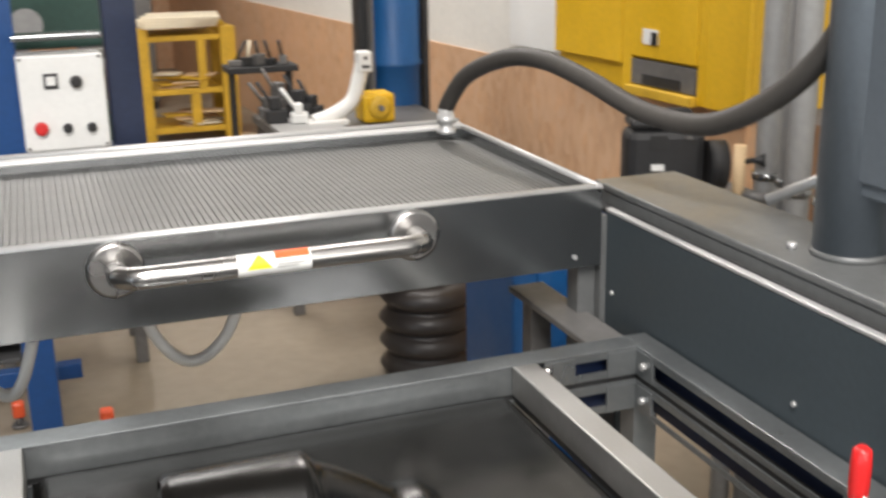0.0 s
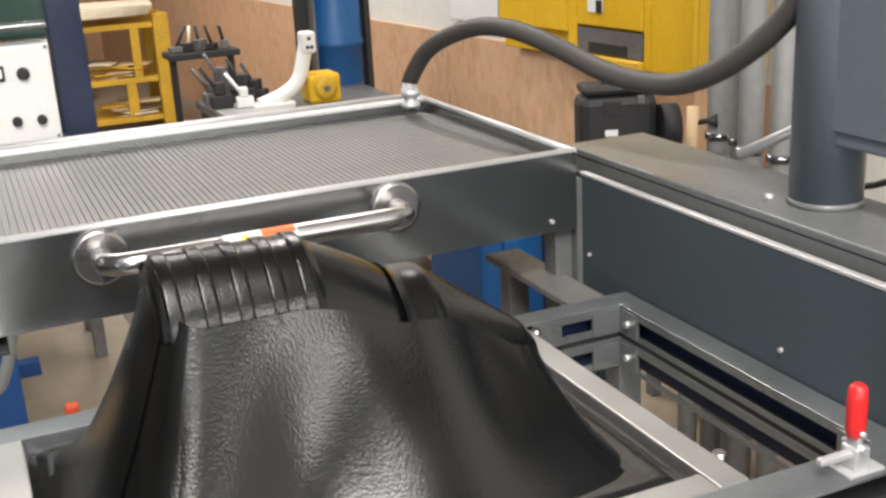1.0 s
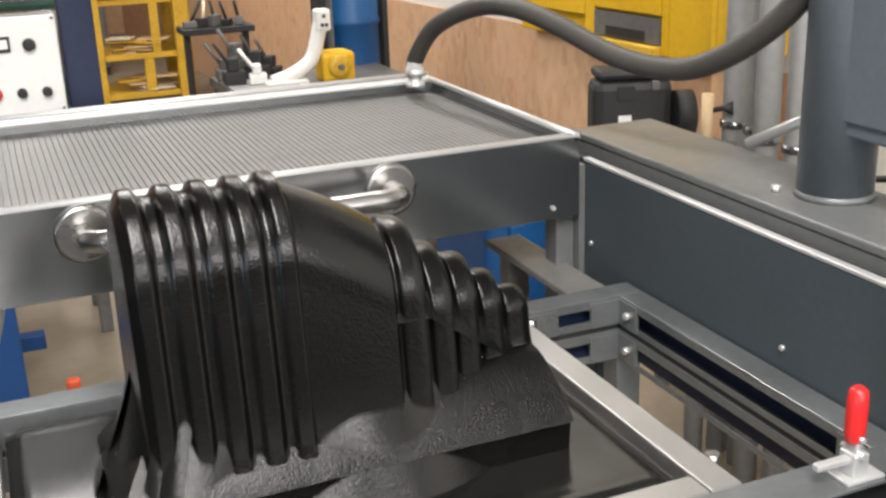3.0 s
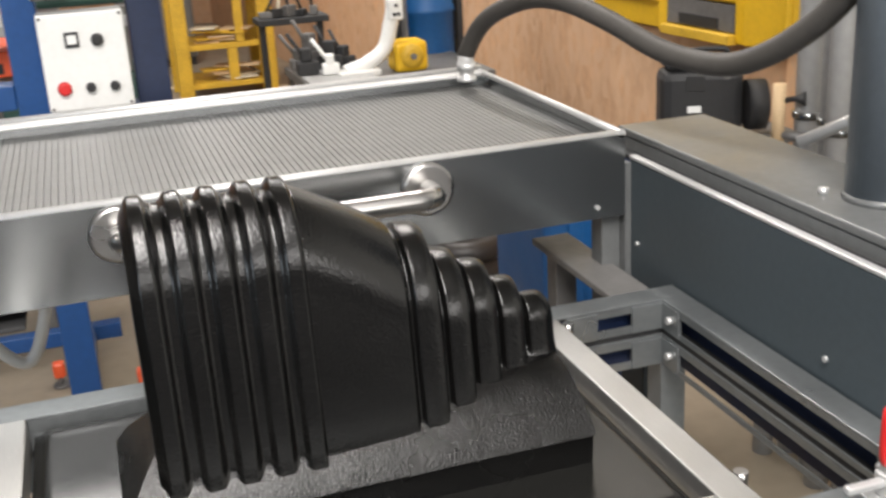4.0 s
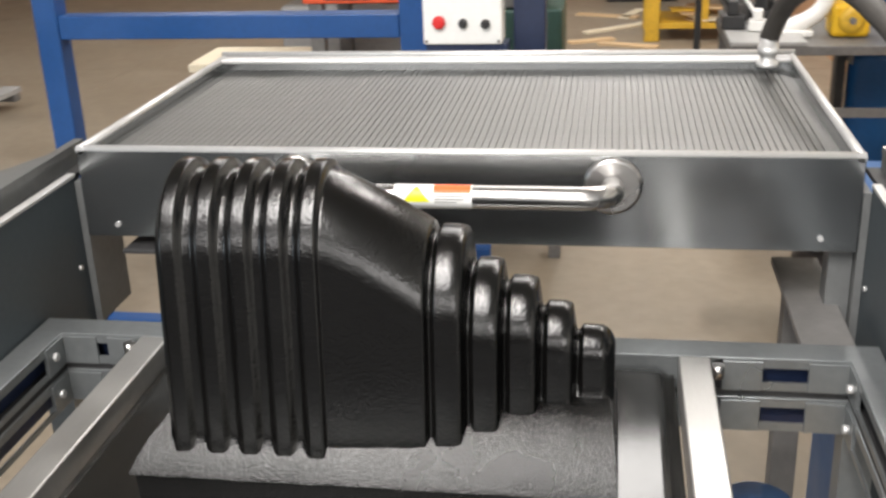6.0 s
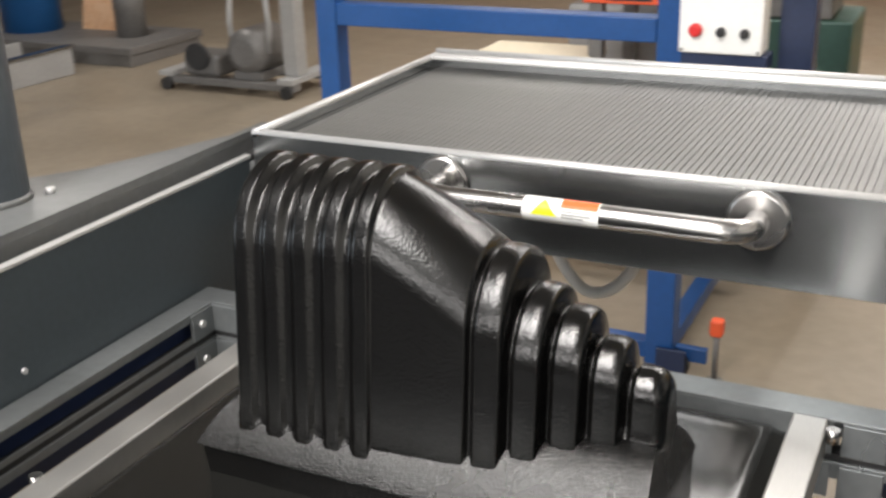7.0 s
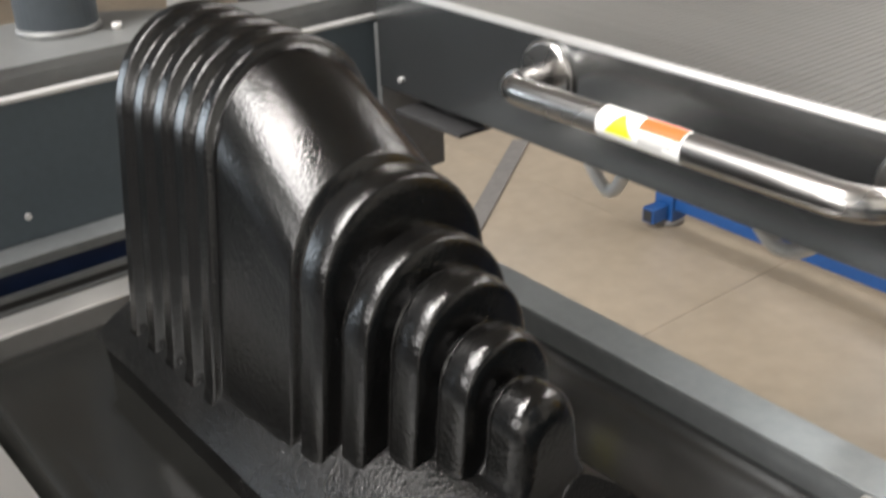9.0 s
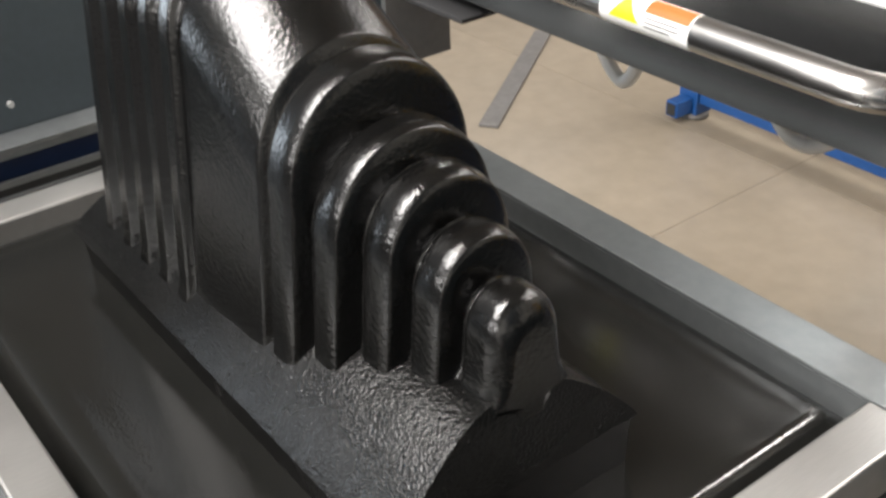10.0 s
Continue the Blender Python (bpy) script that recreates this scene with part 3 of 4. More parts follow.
def body(x):
    """Height, half width and how deep the place lies in a groove (0 to 1)."""
    h, w = hull(x)
    groove = 0.0
    if x < 0.503:
        groove = 1 - max(band(x, c, 0.0105, 0.005) for c in RIBS)
        h, w = h + 0.010 * (1 - groove), w + 0.0055 * (1 - groove)
    for x0, x1, z, hw in STEPS:
        # down into the groove before the step, up on its flat with rolled edges
        k = smooth(x0 - 0.0085, x0 - 0.0025, x)
        h, w = h + (z - 0.0065 - h) * k, w + (hw - 0.006 - w) * k
        k = smooth(x0 - 0.0025, x0 + 0.004, x)
        roll = max(0.0, (x - x0 - 0.012) / (x1 - x0 - 0.012)) ** 3
        h, w = h + (z - 0.004 * roll - h) * k, w + (hw - 0.0025 * roll - w) * k
        groove = max(groove, smooth(x0 - 0.0085, x0 - 0.0025, x) * (1 - smooth(x0 - 0.0025, x0 + 0.004, x)))
    # rounded ends
    for d, r in ((x - 0.334, 0.013), (0.791 - x, 0.016)):
        if d < r:
            q = math.sqrt(max(0.0, 1 - (1 - max(d, 0) / r) ** 2))
            h, w = h - r * (1 - q), w - 0.6 * r * (1 - q)
    return h, w, groove


def arch(x, n=72):
    h, w, groove = body(x)
    zb = 0.79
    a = min(1.16 * w, 0.5 * (h - zb))
    foot = w + 0.105 * (h - a - zb)
    # where the wall meets the skirt it flows out in a fillet, most of all in the grooves
    z_skirt = 0.822 + 0.72 * max(0.0, 0.114 - foot)
    side = []
    for k in range(22):
        f = k / 22
        y, z = foot + (w - foot) * f, zb + (h - a - zb) * f
        low = max(0.0, 1 - (z - z_skirt) / 0.018)
        flare = (0.004 + 0.005 * groove) * min(1.2, low) ** 2
        side.append((y + flare * (1 - smooth(1.2, 1.5, low)) - 0.012 * smooth(1.2, 1.7, low), z))
    m = n - 44
    dome = []
    for k in range(m + 1):
        th = math.pi * k / m
        c, s = math.cos(th), math.sin(th)
        e = 2 / 2.05
        dome.append((BY - w * math.copysign(abs(c) ** e, c), h - a + a * abs(s) ** e))
    return [(BY - y, z) for y, z in side] + dome + [(BY + y, z) for y, z in side[::-1]]


def formed_hood():
    bm = bmesh.new()
    xs = [0.334 + 0.0001 + (0.791 - 0.3342) * i / 400 for i in range(401)]
    rings = []
    for x in xs:
        rings.append([bm.verts.new((x - CX, y - CY, z - SZ)) for y, z in arch(x)])
    for a, b in zip(rings, rings[1:]):
        for k in range(len(a) - 1):
            bm.faces.new((a[k], b[k], b[k + 1], a[k + 1])).smooth = True
    for r in (rings[0], rings[-1]):
        bm.faces.new(r)
    bm.normal_update()
    ob = part("formed_hood", bm, M_PLASTIC, sheet, "ribbed arched hood stepping down to one end")
    skirt(ob)
    return ob


def skirt(parent):
    """The hipped skirt round the hood's foot and its upright sides."""
    bm = bmesh.new()
    x0, x1, y0, y1 = 0.295 - CX, 0.796 - CX, -0.549 - CY, -0.343 - CY
    loops = []
    for inset, z in ((0.010, -0.03), (0.006, 0.034), (0.0, 0.037), (0.0015, 0.0395), (0.012, 0.053), (0.026, 0.068), (0.042, 0.082), (0.056, 0.0925), (0.070, 0.0995), (0.084, 0.103)):
        loop = []
        nx, ny = 40, 18
        ax, bx, ay, by = x0 + 0.7 * inset, x1 - 0.12 * inset, y0 + inset, y1 - inset
        for i in range(nx):
            loop.append((ax + (bx - ax) * i / nx, ay))
        for i in range(ny):
            loop.append((bx, ay + (by - ay) * i / ny))
        for i in range(nx):
            loop.append((bx - (bx - ax) * i / nx, by))
        for i in range(ny):
            loop.append((ax, by - (by - ay) * i / ny))
        loops.append([bm.verts.new((x, y, z + (0.0012 * noise.noise(Vector((x * 40, y * 40, z * 30))) if z > 0.03 else 0))) for x, y in loop])
    for i, (a, b) in enumerate(zip(loops, loops[1:])):
        for k in range(len(a)):
            f = bm.faces.new((a[k], a[(k + 1) % len(a)], b[(k + 1) % len(a)], b[k]))
            f.smooth = i > 2
    bm.faces.new(loops[-1])
    bm.normal_update()
    bmesh.ops.split_edges(bm, edges=[e for e in {e for i in (2, 3) for v in loops[i] for e in v.link_edges} if len(e.link_faces) == 2
                                     and e.link_faces[0].normal.angle(e.link_faces[1].normal, 0) > 0.5])
    corner = [e for l in loops[4:] for v in l for e in v.link_edges if len(e.link_faces) == 2 and e.link_faces[0].normal.angle(e.link_faces[1].normal, 0) > 0.6]
    bmesh.ops.split_edges(bm, edges=list(set(corner)))
    return part("skirt", bm, M_SKIRT, parent, "grainy sloping skirt round the hood")


hood = formed_hood()


def flat_margin():
    bm = bmesh.new()
    x0, x1, y0, y1 = 0.195 - CX, 0.868 - CX, -0.662 - CY, -0.183 - CY
    nx, ny = 48, 34
    grid = []
    for j in range(ny + 1):
        row = []
        for i in range(nx + 1):
            # rows and columns crowd towards the rolled-down edges
            fx, fy = (0.5 - 0.5 * math.cos(math.pi * i / nx)), (0.5 - 0.5 * math.cos(math.pi * j / ny))
            x, y = x0 + (x1 - x0) * fx, y0 + (y1 - y0) * fy
            d = min(x - x0, x1 - x, y - y0, y1 - y)
            drop = 0.016 * (1 - smooth(0.0, 0.019, d)) - 0.0015 * band(d, 0.022, 0.004, 0.003)
            row.append(bm.verts.new((x, y, -drop - 0.001 + 0.0005 * noise.noise(Vector((x * 9, y * 9, 0))))))
        grid.append(row)
    for a, b in zip(grid, grid[1:]):
        for i in range(nx):
            bm.faces.new((a[i], a[i + 1], b[i + 1], b[i])).smooth = True
    g = bmesh.ops.extrude_face_region(bm, geom=list(bm.faces))
    bmesh.ops.translate(bm, vec=(0, 0, -0.003), verts=[v for v in g["geom"] if isinstance(v, bmesh.types.BMVert)])
    return part("flat_margin", bm, M_SHEET, sheet, "flat black sheet clamped in the frame")


margin = flat_margin()


def top_line(x):
    """Ridge of the stretched sheet over the mould."""
    if x < 0.505:
        return 1.114
    if x < 0.61:
        return hull(x)[0] + 0.001
    return 1.0565 - max(0, x - 0.641) * 0.745


def tent_width(x):
    """Half width of the stretched sheet where it lies over the steps."""
    return 0.077 - max(0.0, x - 0.641) * 0.318


def fold_inner(u):
    """Where the stretched sheet leaves the mould, u once round from the front left."""
    if u < 0.42:
        x, side = 0.345 + 0.43 * u / 0.42, -1
    elif u < 0.5:
        a = -math.pi / 2 + math.pi * (u - 0.42) / 0.08
        return Vector((0.775 + 0.014 * math.cos(a), BY + 0.035 * math.sin(a), top_line(0.775) - 0.018))
    elif u < 0.92:
        x, side = 0.775 - 0.43 * (u - 0.5) / 0.42, 1
    else:
        a = math.pi / 2 + math.pi * (u - 0.92) / 0.08
        return Vector((0.345 + 0.014 * math.cos(a), BY + 0.080 * math.sin(a), 1.064 + 0.038 * abs(math.cos(a))))
    w = hull(x)[1] + 0.009
    k = smooth(0.55, 0.66, x)
    return Vector((x, BY + side * (w + (tent_width(x) - w) * k), top_line(x) - 0.052 + 0.022 * k))


def fold_outer(u):
    x0, x1, y0, y1 = 0.20, 0.862, -0.655, -0.19
    c = ((x0, y0), (x1, y0), (x1, y1), (x0, y1), (x0, y0))
    ks = (0.0, 0.42, 0.5, 0.92, 1.0)
    for a, b, p, q in zip(ks, ks[1:], c, c[1:]):
        if u <= b:
            f = (u - a) / (b - a)
            return Vector((p[0] + (q[0] - p[0]) * f, p[1] + (q[1] - p[1]) * f, 0.797))
    return Vector((x0, y0, 0.797))


def fold_point(u, s):
    a, b = fold_inner(u % 1.0), fold_outer(u % 1.0)
    p = 1.6
    xy = a.lerp(b, s)
    # a valley down the front between two swells
    v = u % 1.0
    xy.y += 0.016 * math.sin(math.pi * s) * (math.exp(-((v - 0.14) / 0.045) ** 2) - 0.5 * math.exp(-((v - 0.05) / 0.035) ** 2) - 1.3 * math.exp(-((v - 0.255) / 0.06) ** 2))
    z = b.z + (a.z - b.z) * (1 - s) ** p
    return Vector((xy.x - CX, xy.y - CY, z - SZ))


def stretched_folds():
    pieces = []
    cuts = (-0.02, 0.025, 0.1, 0.18, 0.26, 0.33, 0.395, 0.44, 0.48, 0.525, 0.71, 0.895, 0.94, 0.98)
    for u0, u1 in zip(cuts, cuts[1:]):
        bm = bmesh.new()
        nu, ns = 10, 26
        grid = []
        for i in range(nu + 1):
            u = u0 - 0.010 + (u1 - u0 + 0.020) * i / nu
            col = []
            for k in range(ns + 1):
                p = fold_point(u, k / ns)
                # blend round the sharp corners of the loop
                q = (fold_point(u - 0.03, k / ns) + fold_point(u + 0.03, k / ns) + fold_point(u - 0.015, k / ns) + fold_point(u + 0.015, k / ns)) / 4
                col.append(bm.verts.new(p.lerp(q, 0.85 * (1 - 0.85 * (k / ns) ** 2))))
            grid.append(col)
        for a, b in zip(grid, grid[1:]):
            for k in range(ns):
                bm.faces.new((a[k], a[k + 1], b[k + 1], b[k])).smooth = True
        ob = part("stretched_fold", bm, M_HOT, sheet)
        um = (u0 + u1) / 2 % 1
        if 0.025 < um < 0.395:
            inward = Vector((0, 1, 0))
        elif 0.525 < um < 0.895:
            inward = Vector((0, -1, 0))
        else:
            inward = fold_inner(um) - fold_outer(um)
            inward = Vector((inward.x, inward.y, 0)).normalized()
        hinge = fold_inner(um) - Vector((CX, CY, SZ))
        pieces.append((ob, inward, hinge, 10 if 0.395 < um < 0.525 else 17))
    # the web over the steps
    bm = bmesh.new()
    grid = []
    for i in range(31):
        x = 0.598 + 0.190 * i / 30
        row = []
        end = smooth(0.772, 0.788, x)
        for k in range(17):
            f = -1 + k / 8
            web_z = top_line(x) + 0.002 - 0.045 * abs(f) ** 2.5 - 0.016 * end
            row.append(bm.verts.new((x - CX, BY - CY + f * (tent_width(x) - 0.001), web_z - SZ)))
        grid.append(row)
    for a, b in zip(grid, grid[1:]):
        for k in range(16):
            bm.faces.new((a[k], b[k], b[k + 1], a[k + 1])).smooth = True
    web = part("stretched_web", bm, M_HOT, sheet)
    return pieces, web


folds, web = stretched_folds()


def stretched_cap():
    """The sheet still bridging the grooves between the ribs."""
    bm = bmesh.new()
    grid = []
    for i in range(41):
        x = 0.337 + 0.263 * i / 40
        h, w = hull(x)
        k = 1 - smooth(0.498, 0.515, x)
        h, w = h + 0.0085 * k - 0.002 * (1 - k), w + 0.0045 * k - 0.001 * (1 - k)
        d = x - 0.334
        if d < 0.013:
            q = 1 - math.sqrt(max(0, 1 - (1 - d / 0.013) ** 2))
            h, w = h - 0.013 * q, w - 0.0098 * q
        a = min(1.16 * w, 0.5 * (h - 0.79))
        row = []
        for j in range(33):
            th = radians(14 + 152 * j / 32)
            c, sn = math.cos(th), math.sin(th)
            e = 2 / 2.05
            row.append(bm.verts.new((x - CX, BY - CY - w * math.copysign(abs(c) ** e, c), h - a + a * sn ** e - SZ)))
        grid.append(row)
    for a, b in zip(grid, grid[1:]):
        for k in range(32):
            bm.faces.new((a[k], b[k], b[k + 1], a[k + 1])).smooth = True
    return part("stretched_cap", bm, M_HOT, sheet)


cap = stretched_cap()

# ---- things round the machine ----
def blue_machine():
    b = thing("blue_press", "blue painted steel press frame on orange castors", "press frame", (0, 1.95, 0))
    part("beam", boxed(-1.017, 0.118, -0.04, 0.04, 0.80, 0.875, 0.004), M_BLUE, b)
    part("post", boxed(-1.10, -1.02, -0.04, 0.04, FL + 0.02, 0.95, 0.004), M_BLUE, b)
    part("post", boxed(0.12, 0.215, -0.04, 0.05, FL + 0.05, 1.7, 0.004), M_BLUE, b)
    part("post", boxed(0.47, 0.57, 0.03, 0.13, 0.5, 1.7, 0.004), M_NAVY, b, "navy blue post")
    part("arm", boxed(0.217, 0.468, 0.0, 0.05, 0.52, 0.62, 0.004), M_NAVY, b)
    part("post", boxed(-1.08, -1.02, 0.73, 0.79, FL, -0.1, 0.004), M_BLUE, b)
    part("shelf", boxed(-0.2, 0.118, 0.045, 0.12, 0.845, 0.862, 0.002), M_GALV, b)
    part("base_rail", boxed(-1.017, 0.118, -0.03, 0.03, -0.275, -0.215, 0.003), M_BLUE, b)
    part("base_rail", boxed(-1.017, 0.3, 0.73, 0.79, -0.275, -0.215, 0.003), M_BLUE, b)
    part("base_rail", boxed(0.14, 0.20, 0.055, 0.725, -0.275, -0.215, 0.003), M_BLUE, b)
    part("foot_tube", boxed(-1.085, -1.035, -0.12, -0.045, FL + 0.03, FL + 0.085, 0.003), M_BLUE, b)
    # black plate on the closed end, colour stands for the mouth's shade
    part("mouth_shade", boxed(-1.078, -1.042, -0.123, -0.1205, FL + 0.037, FL + 0.078, 0), M_INK_SHADE, b)
    part("brace", boxed(0.217, 0.325, -0.015, 0.015, -0.27, -0.22, 0.003), M_BLUE, b)
    for x, y, z in ((0.352, 0.0, -0.133), (0.06, 0.50, -0.27)):
        k = part("jack_grip", boxed(x - 0.022, x + 0.022, y - 0.022, y + 0.022, z - 0.03, z + 0.03, 0.010), M_ORANGE, b, "orange jack grip")
        part("jack_screw", tubed([(x, y, FL + 0.01), (x, y, z - 0.028)], 0.010, 10), M_IRON, k)
        part("jack_foot", tubed([(x, y, FL), (x, y, FL + 0.012)], 0.03, 16), M_IRON, k)
    part("jack_foot", tubed([(-1.06, 0, FL), (-1.06, 0, FL + 0.02)], 0.05, 16), M_IRON, b)
    c = part("castor", tubed([(0.215, -0.045, FL + 0.055), (0.215, -0.005, FL + 0.055)], 0.055, 24), M_DARK, b, "dark rubber castor wheel")
    part("fork", boxed(0.165, 0.265, -0.062, -0.048, FL + 0.04, FL + 0.125, 0.003), M_NAVY, c)


def control_panel():
    c = thing("control_box", "white enamelled control box with five knobs", "control box", (0.335, 1.84, 0.935))
    part("box", boxed(-0.125, 0.115, -0.02, 0.09, -0.14, 0.14, 0.006), M_WHITE, c)
    part("base", boxed(-0.12, 0.13, -0.005, 0.09, -0.185, -0.142, 0.003), M_NAVY, c)
    part("ledge", boxed(-0.13, 0.12, -0.01, 0.12, 0.18, 0.195, 0.003), M_GALV, c)
    ks = ((-0.035, 0.065, 0.02, M_DARK), (0.035, 0.06, 0.018, M_INK_SHADE), (-0.075, -0.072, 0.02, M_RED), (-0.002, -0.075, 0.014, M_DARK), (0.066, -0.077, 0.014, M_DARK))
    for i, (x, z, r, m) in enumerate(ks):
        if i == 0:
            k = part("meter", boxed(x - 0.02, x + 0.02, -0.028, -0.021, z - 0.022, z + 0.022, 0.002), m, c, "small square dial")
            part("glass", boxed(x - 0.013, x + 0.013, -0.031, -0.0285, z - 0.012, z + 0.014, 0.001), M_WHITE, k)
            continue
        bm = bmesh.new()
        tube(bm, [(x, -0.02, z), (x, -0.032, z), (x, -0.04, z), (x, -0.042, z)], [r, r, r * 0.85, r * 0.6], 20)
        part("knob", bm, m, c, "red stop button" if i == 2 else "")
    for x in (-0.115, 0.105):
        for z in (-0.13, 0.13):
            part("screw", tubed([(x, -0.021, z), (x, -0.024, z)], 0.005, 8), M_IRON, c)


def cabinet():
    c = thing("yellow_cabinet", "yellow steel cabinet with an open slot, against the wall", "cabinet", (2.50, 0, 0), 4)
    def lb(*a, **k):
        return boxed(*a, **k)
    part("carcass", lb(0.02, 0.33, 1.40, 2.62, 0.80, 1.95, bevel=0.006), M_YELLOW, c)
    part("frame", lb(0.0, 0.02, 1.62, 1.66, 0.80, 1.95, bevel=0.003), M_YELLOW, c)
    part("frame", lb(0.0, 0.02, 2.06, 2.12, 0.80, 1.95, bevel=0.003), M_YELLOW, c)
    part("door", lb(-0.004, 0.018, 1.665, 2.055, 0.935, 1.95, bevel=0.004), M_YELLOW, c)
    part("door", lb(-0.004, 0.018, 2.125, 2.62, 0.90, 1.15, bevel=0.004), M_YELLOW, c)
    part("door", lb(-0.004, 0.018, 1.40, 1.615, 0.80, 1.95, bevel=0.004), M_YELLOW, c)
    # no cavity here: a flat panel carries the slot's shade as colour
    slot = part("slot", lb(-0.002, 0.019, 1.665, 2.055, 0.835, 0.925, bevel=0.0), M_IRON, c, "dark panel standing for the shaded open slot")
    part("tray", lb(-0.03, 0.018, 1.66, 2.06, 0.795, 0.83, bevel=0.004), M_YELLOW2, c)
    part("box", lb(-0.006, -0.0025, 1.75, 1.98, 0.84, 0.875, bevel=0.0), M_DARK, slot)
    lab = part("label", lb(-0.008, -0.0045, 1.89, 1.98, 0.985, 1.04, bevel=0.0), M_WHITE, c, "worn round sticker")
    part("patch", lb(-0.011, -0.0085, 1.89, 1.925, 0.985, 1.03, bevel=0.0), M_INK_SHADE, lab)
    part("base", lb(0.05, 0.30, 1.45, 2.55, FL, 0.79, bevel=0.004), M_OSB, c)
    n = thing("wall_notice", "white paper notice on the wall", "notice", (2.86, 0, 0), 4)
    part("paper", lb(-0.006, -0.003, 3.25, 3.72, 0.81, 1.06, bevel=0.0), M_WHITE, n)


def wall_pipes():
    for i, (x, y, r) in enumerate(((2.2, 1.00, 0.035), (2.2, 0.90, 0.03), (2.15, 0.80, 0.035), (2.15, 0.68, 0.03), (2.2, 0.58, 0.03))):
        p = thing("wall_pipe", "upright grey steel pipe beside the cabinet", "pipe", (x, y, FL), 0, "wall pipes")
        part("pipe", tubed([(0, 0, 0), (0, 0, 3.0)], r, 18), M_GREYM, p)
        part("collar", tubed([(0, 0, 1.04), (0, 0, 1.06)], r + 0.006, 18), M_GALV, p)
    v = thing("valve", "small brass valve with a black lever", "valve", (2.12, 1.02, 0.6))
    part("stem", tubed([(0, 0, 0), (0, 0, 0.2)], 0.018, 12), M_WOOD, v)
    part("lever", tubed([(0, 0, 0.15), (0.03, -0.03, 0.16), (0.05, -0.05, 0.162)], [0.008, 0.008, 0.02], 10), M_DARK, v)
    part("outlet", tubed([(0, 0, 0.06), (0.06, -0.06, 0.05)], 0.014, 10), M_IRON, v)
    part("foot", tubed([(0, 0, FL - 0.6), (0, 0, 0.0)], 0.03, 12), M_GREYM, v)
    s = thing("strut_pipe", "sloping pale steel pipe behind the beam", "pipe", (1.30, -0.19, 0.988))
    part("pipe", tubed([(0, 0, 0.014), (0.07, -0.06, 0.06), (0.085, -0.075, 0.075)], 0.009, 14), M_BRIGHT, s)
    sh = thing("wall_shelf", "pale wooden shelf by the wall", "shelf", (2.35, -0.3, 0.72))
    part("board", boxed(-0.4, 0.3, -0.9, 0.35, 0.0, 0.03), M_CREAM, sh)
    for x, y in ((-0.35, -0.85), (-0.35, 0.3), (0.25, -0.85), (0.25, 0.3)):
        part("leg", boxed(x - 0.02, x + 0.02, y - 0.02, y + 0.02, FL - 0.72, 0.0), M_WOOD, sh)
    cb = thing("power_cable", "thin black cable lying over the shelf", "cable", (2.0, 0, 0.75))
    part("cable", tubed(spline([(0.12, 0.53, -0.02), (0.05, 0.38, -0.03), (0, 0.22, 0.005), (0, 0.10, 0.045), (0.05, -0.1, 0.035), (0.15, -0.3, 0.008), (0.2, -0.5, 0.008)], 8), 0.008, 10), M_DARK, cb)


def tool_case():
    c = thing("tool_case", "black moulded plastic tool case on a stand", "tool case", (2.10, 1.36, 0.60), -20)
    part("body", boxed(-0.145, 0.10, -0.07, 0.07, 0.0, 0.20, 0.028), M_DARK, c)
    part("lid", boxed(-0.135, 0.085, -0.064, 0.064, 0.202, 0.232, 0.013), M_DARK, c)
    part("reel", tubed([(0.105, -0.06, 0.09), (0.16, -0.06, 0.09), (0.16, -0.06, 0.09)], 0.075, 24), M_DARK, c, "rounded black end drum")
    part("handle", tubed(spline([(-0.06, 0, 0.23), (-0.05, 0, 0.25), (0.05, 0, 0.25), (0.06, 0, 0.23)], 6), 0.008, 10), M_DARK, c)
    # grip opening is a black plate on the face, shade as colour
    part("recess_shade", boxed(-0.075, -0.02, -0.0735, -0.071, 0.14, 0.185, 0.001), M_INK_SHADE, c, "black plate for the shaded grip opening")
    part("latch", boxed(0.03, 0.055, -0.078, -0.071, 0.17, 0.20, 0.004), M_IRON, c)
    part("tag", boxed(-0.07, -0.03, -0.0745, -0.071, 0.075, 0.095, 0), M_WHITE, c, "small white tag")
    s = thing("case_stand", "dusty grey metal stand under the case", "stand", (2.10, 1.36, 0))
    part("top", boxed(-0.22, 0.24, -0.12, 0.12, 0.56, 0.598, 0.004), M_IRON, s)
    for x in (-0.2, 0.2):
        for y in (-0.1, 0.1):
            part("leg", boxed(x - 0.02, x + 0.02, y - 0.02, y + 0.02, FL, 0.559, 0.002), M_IRON, s)


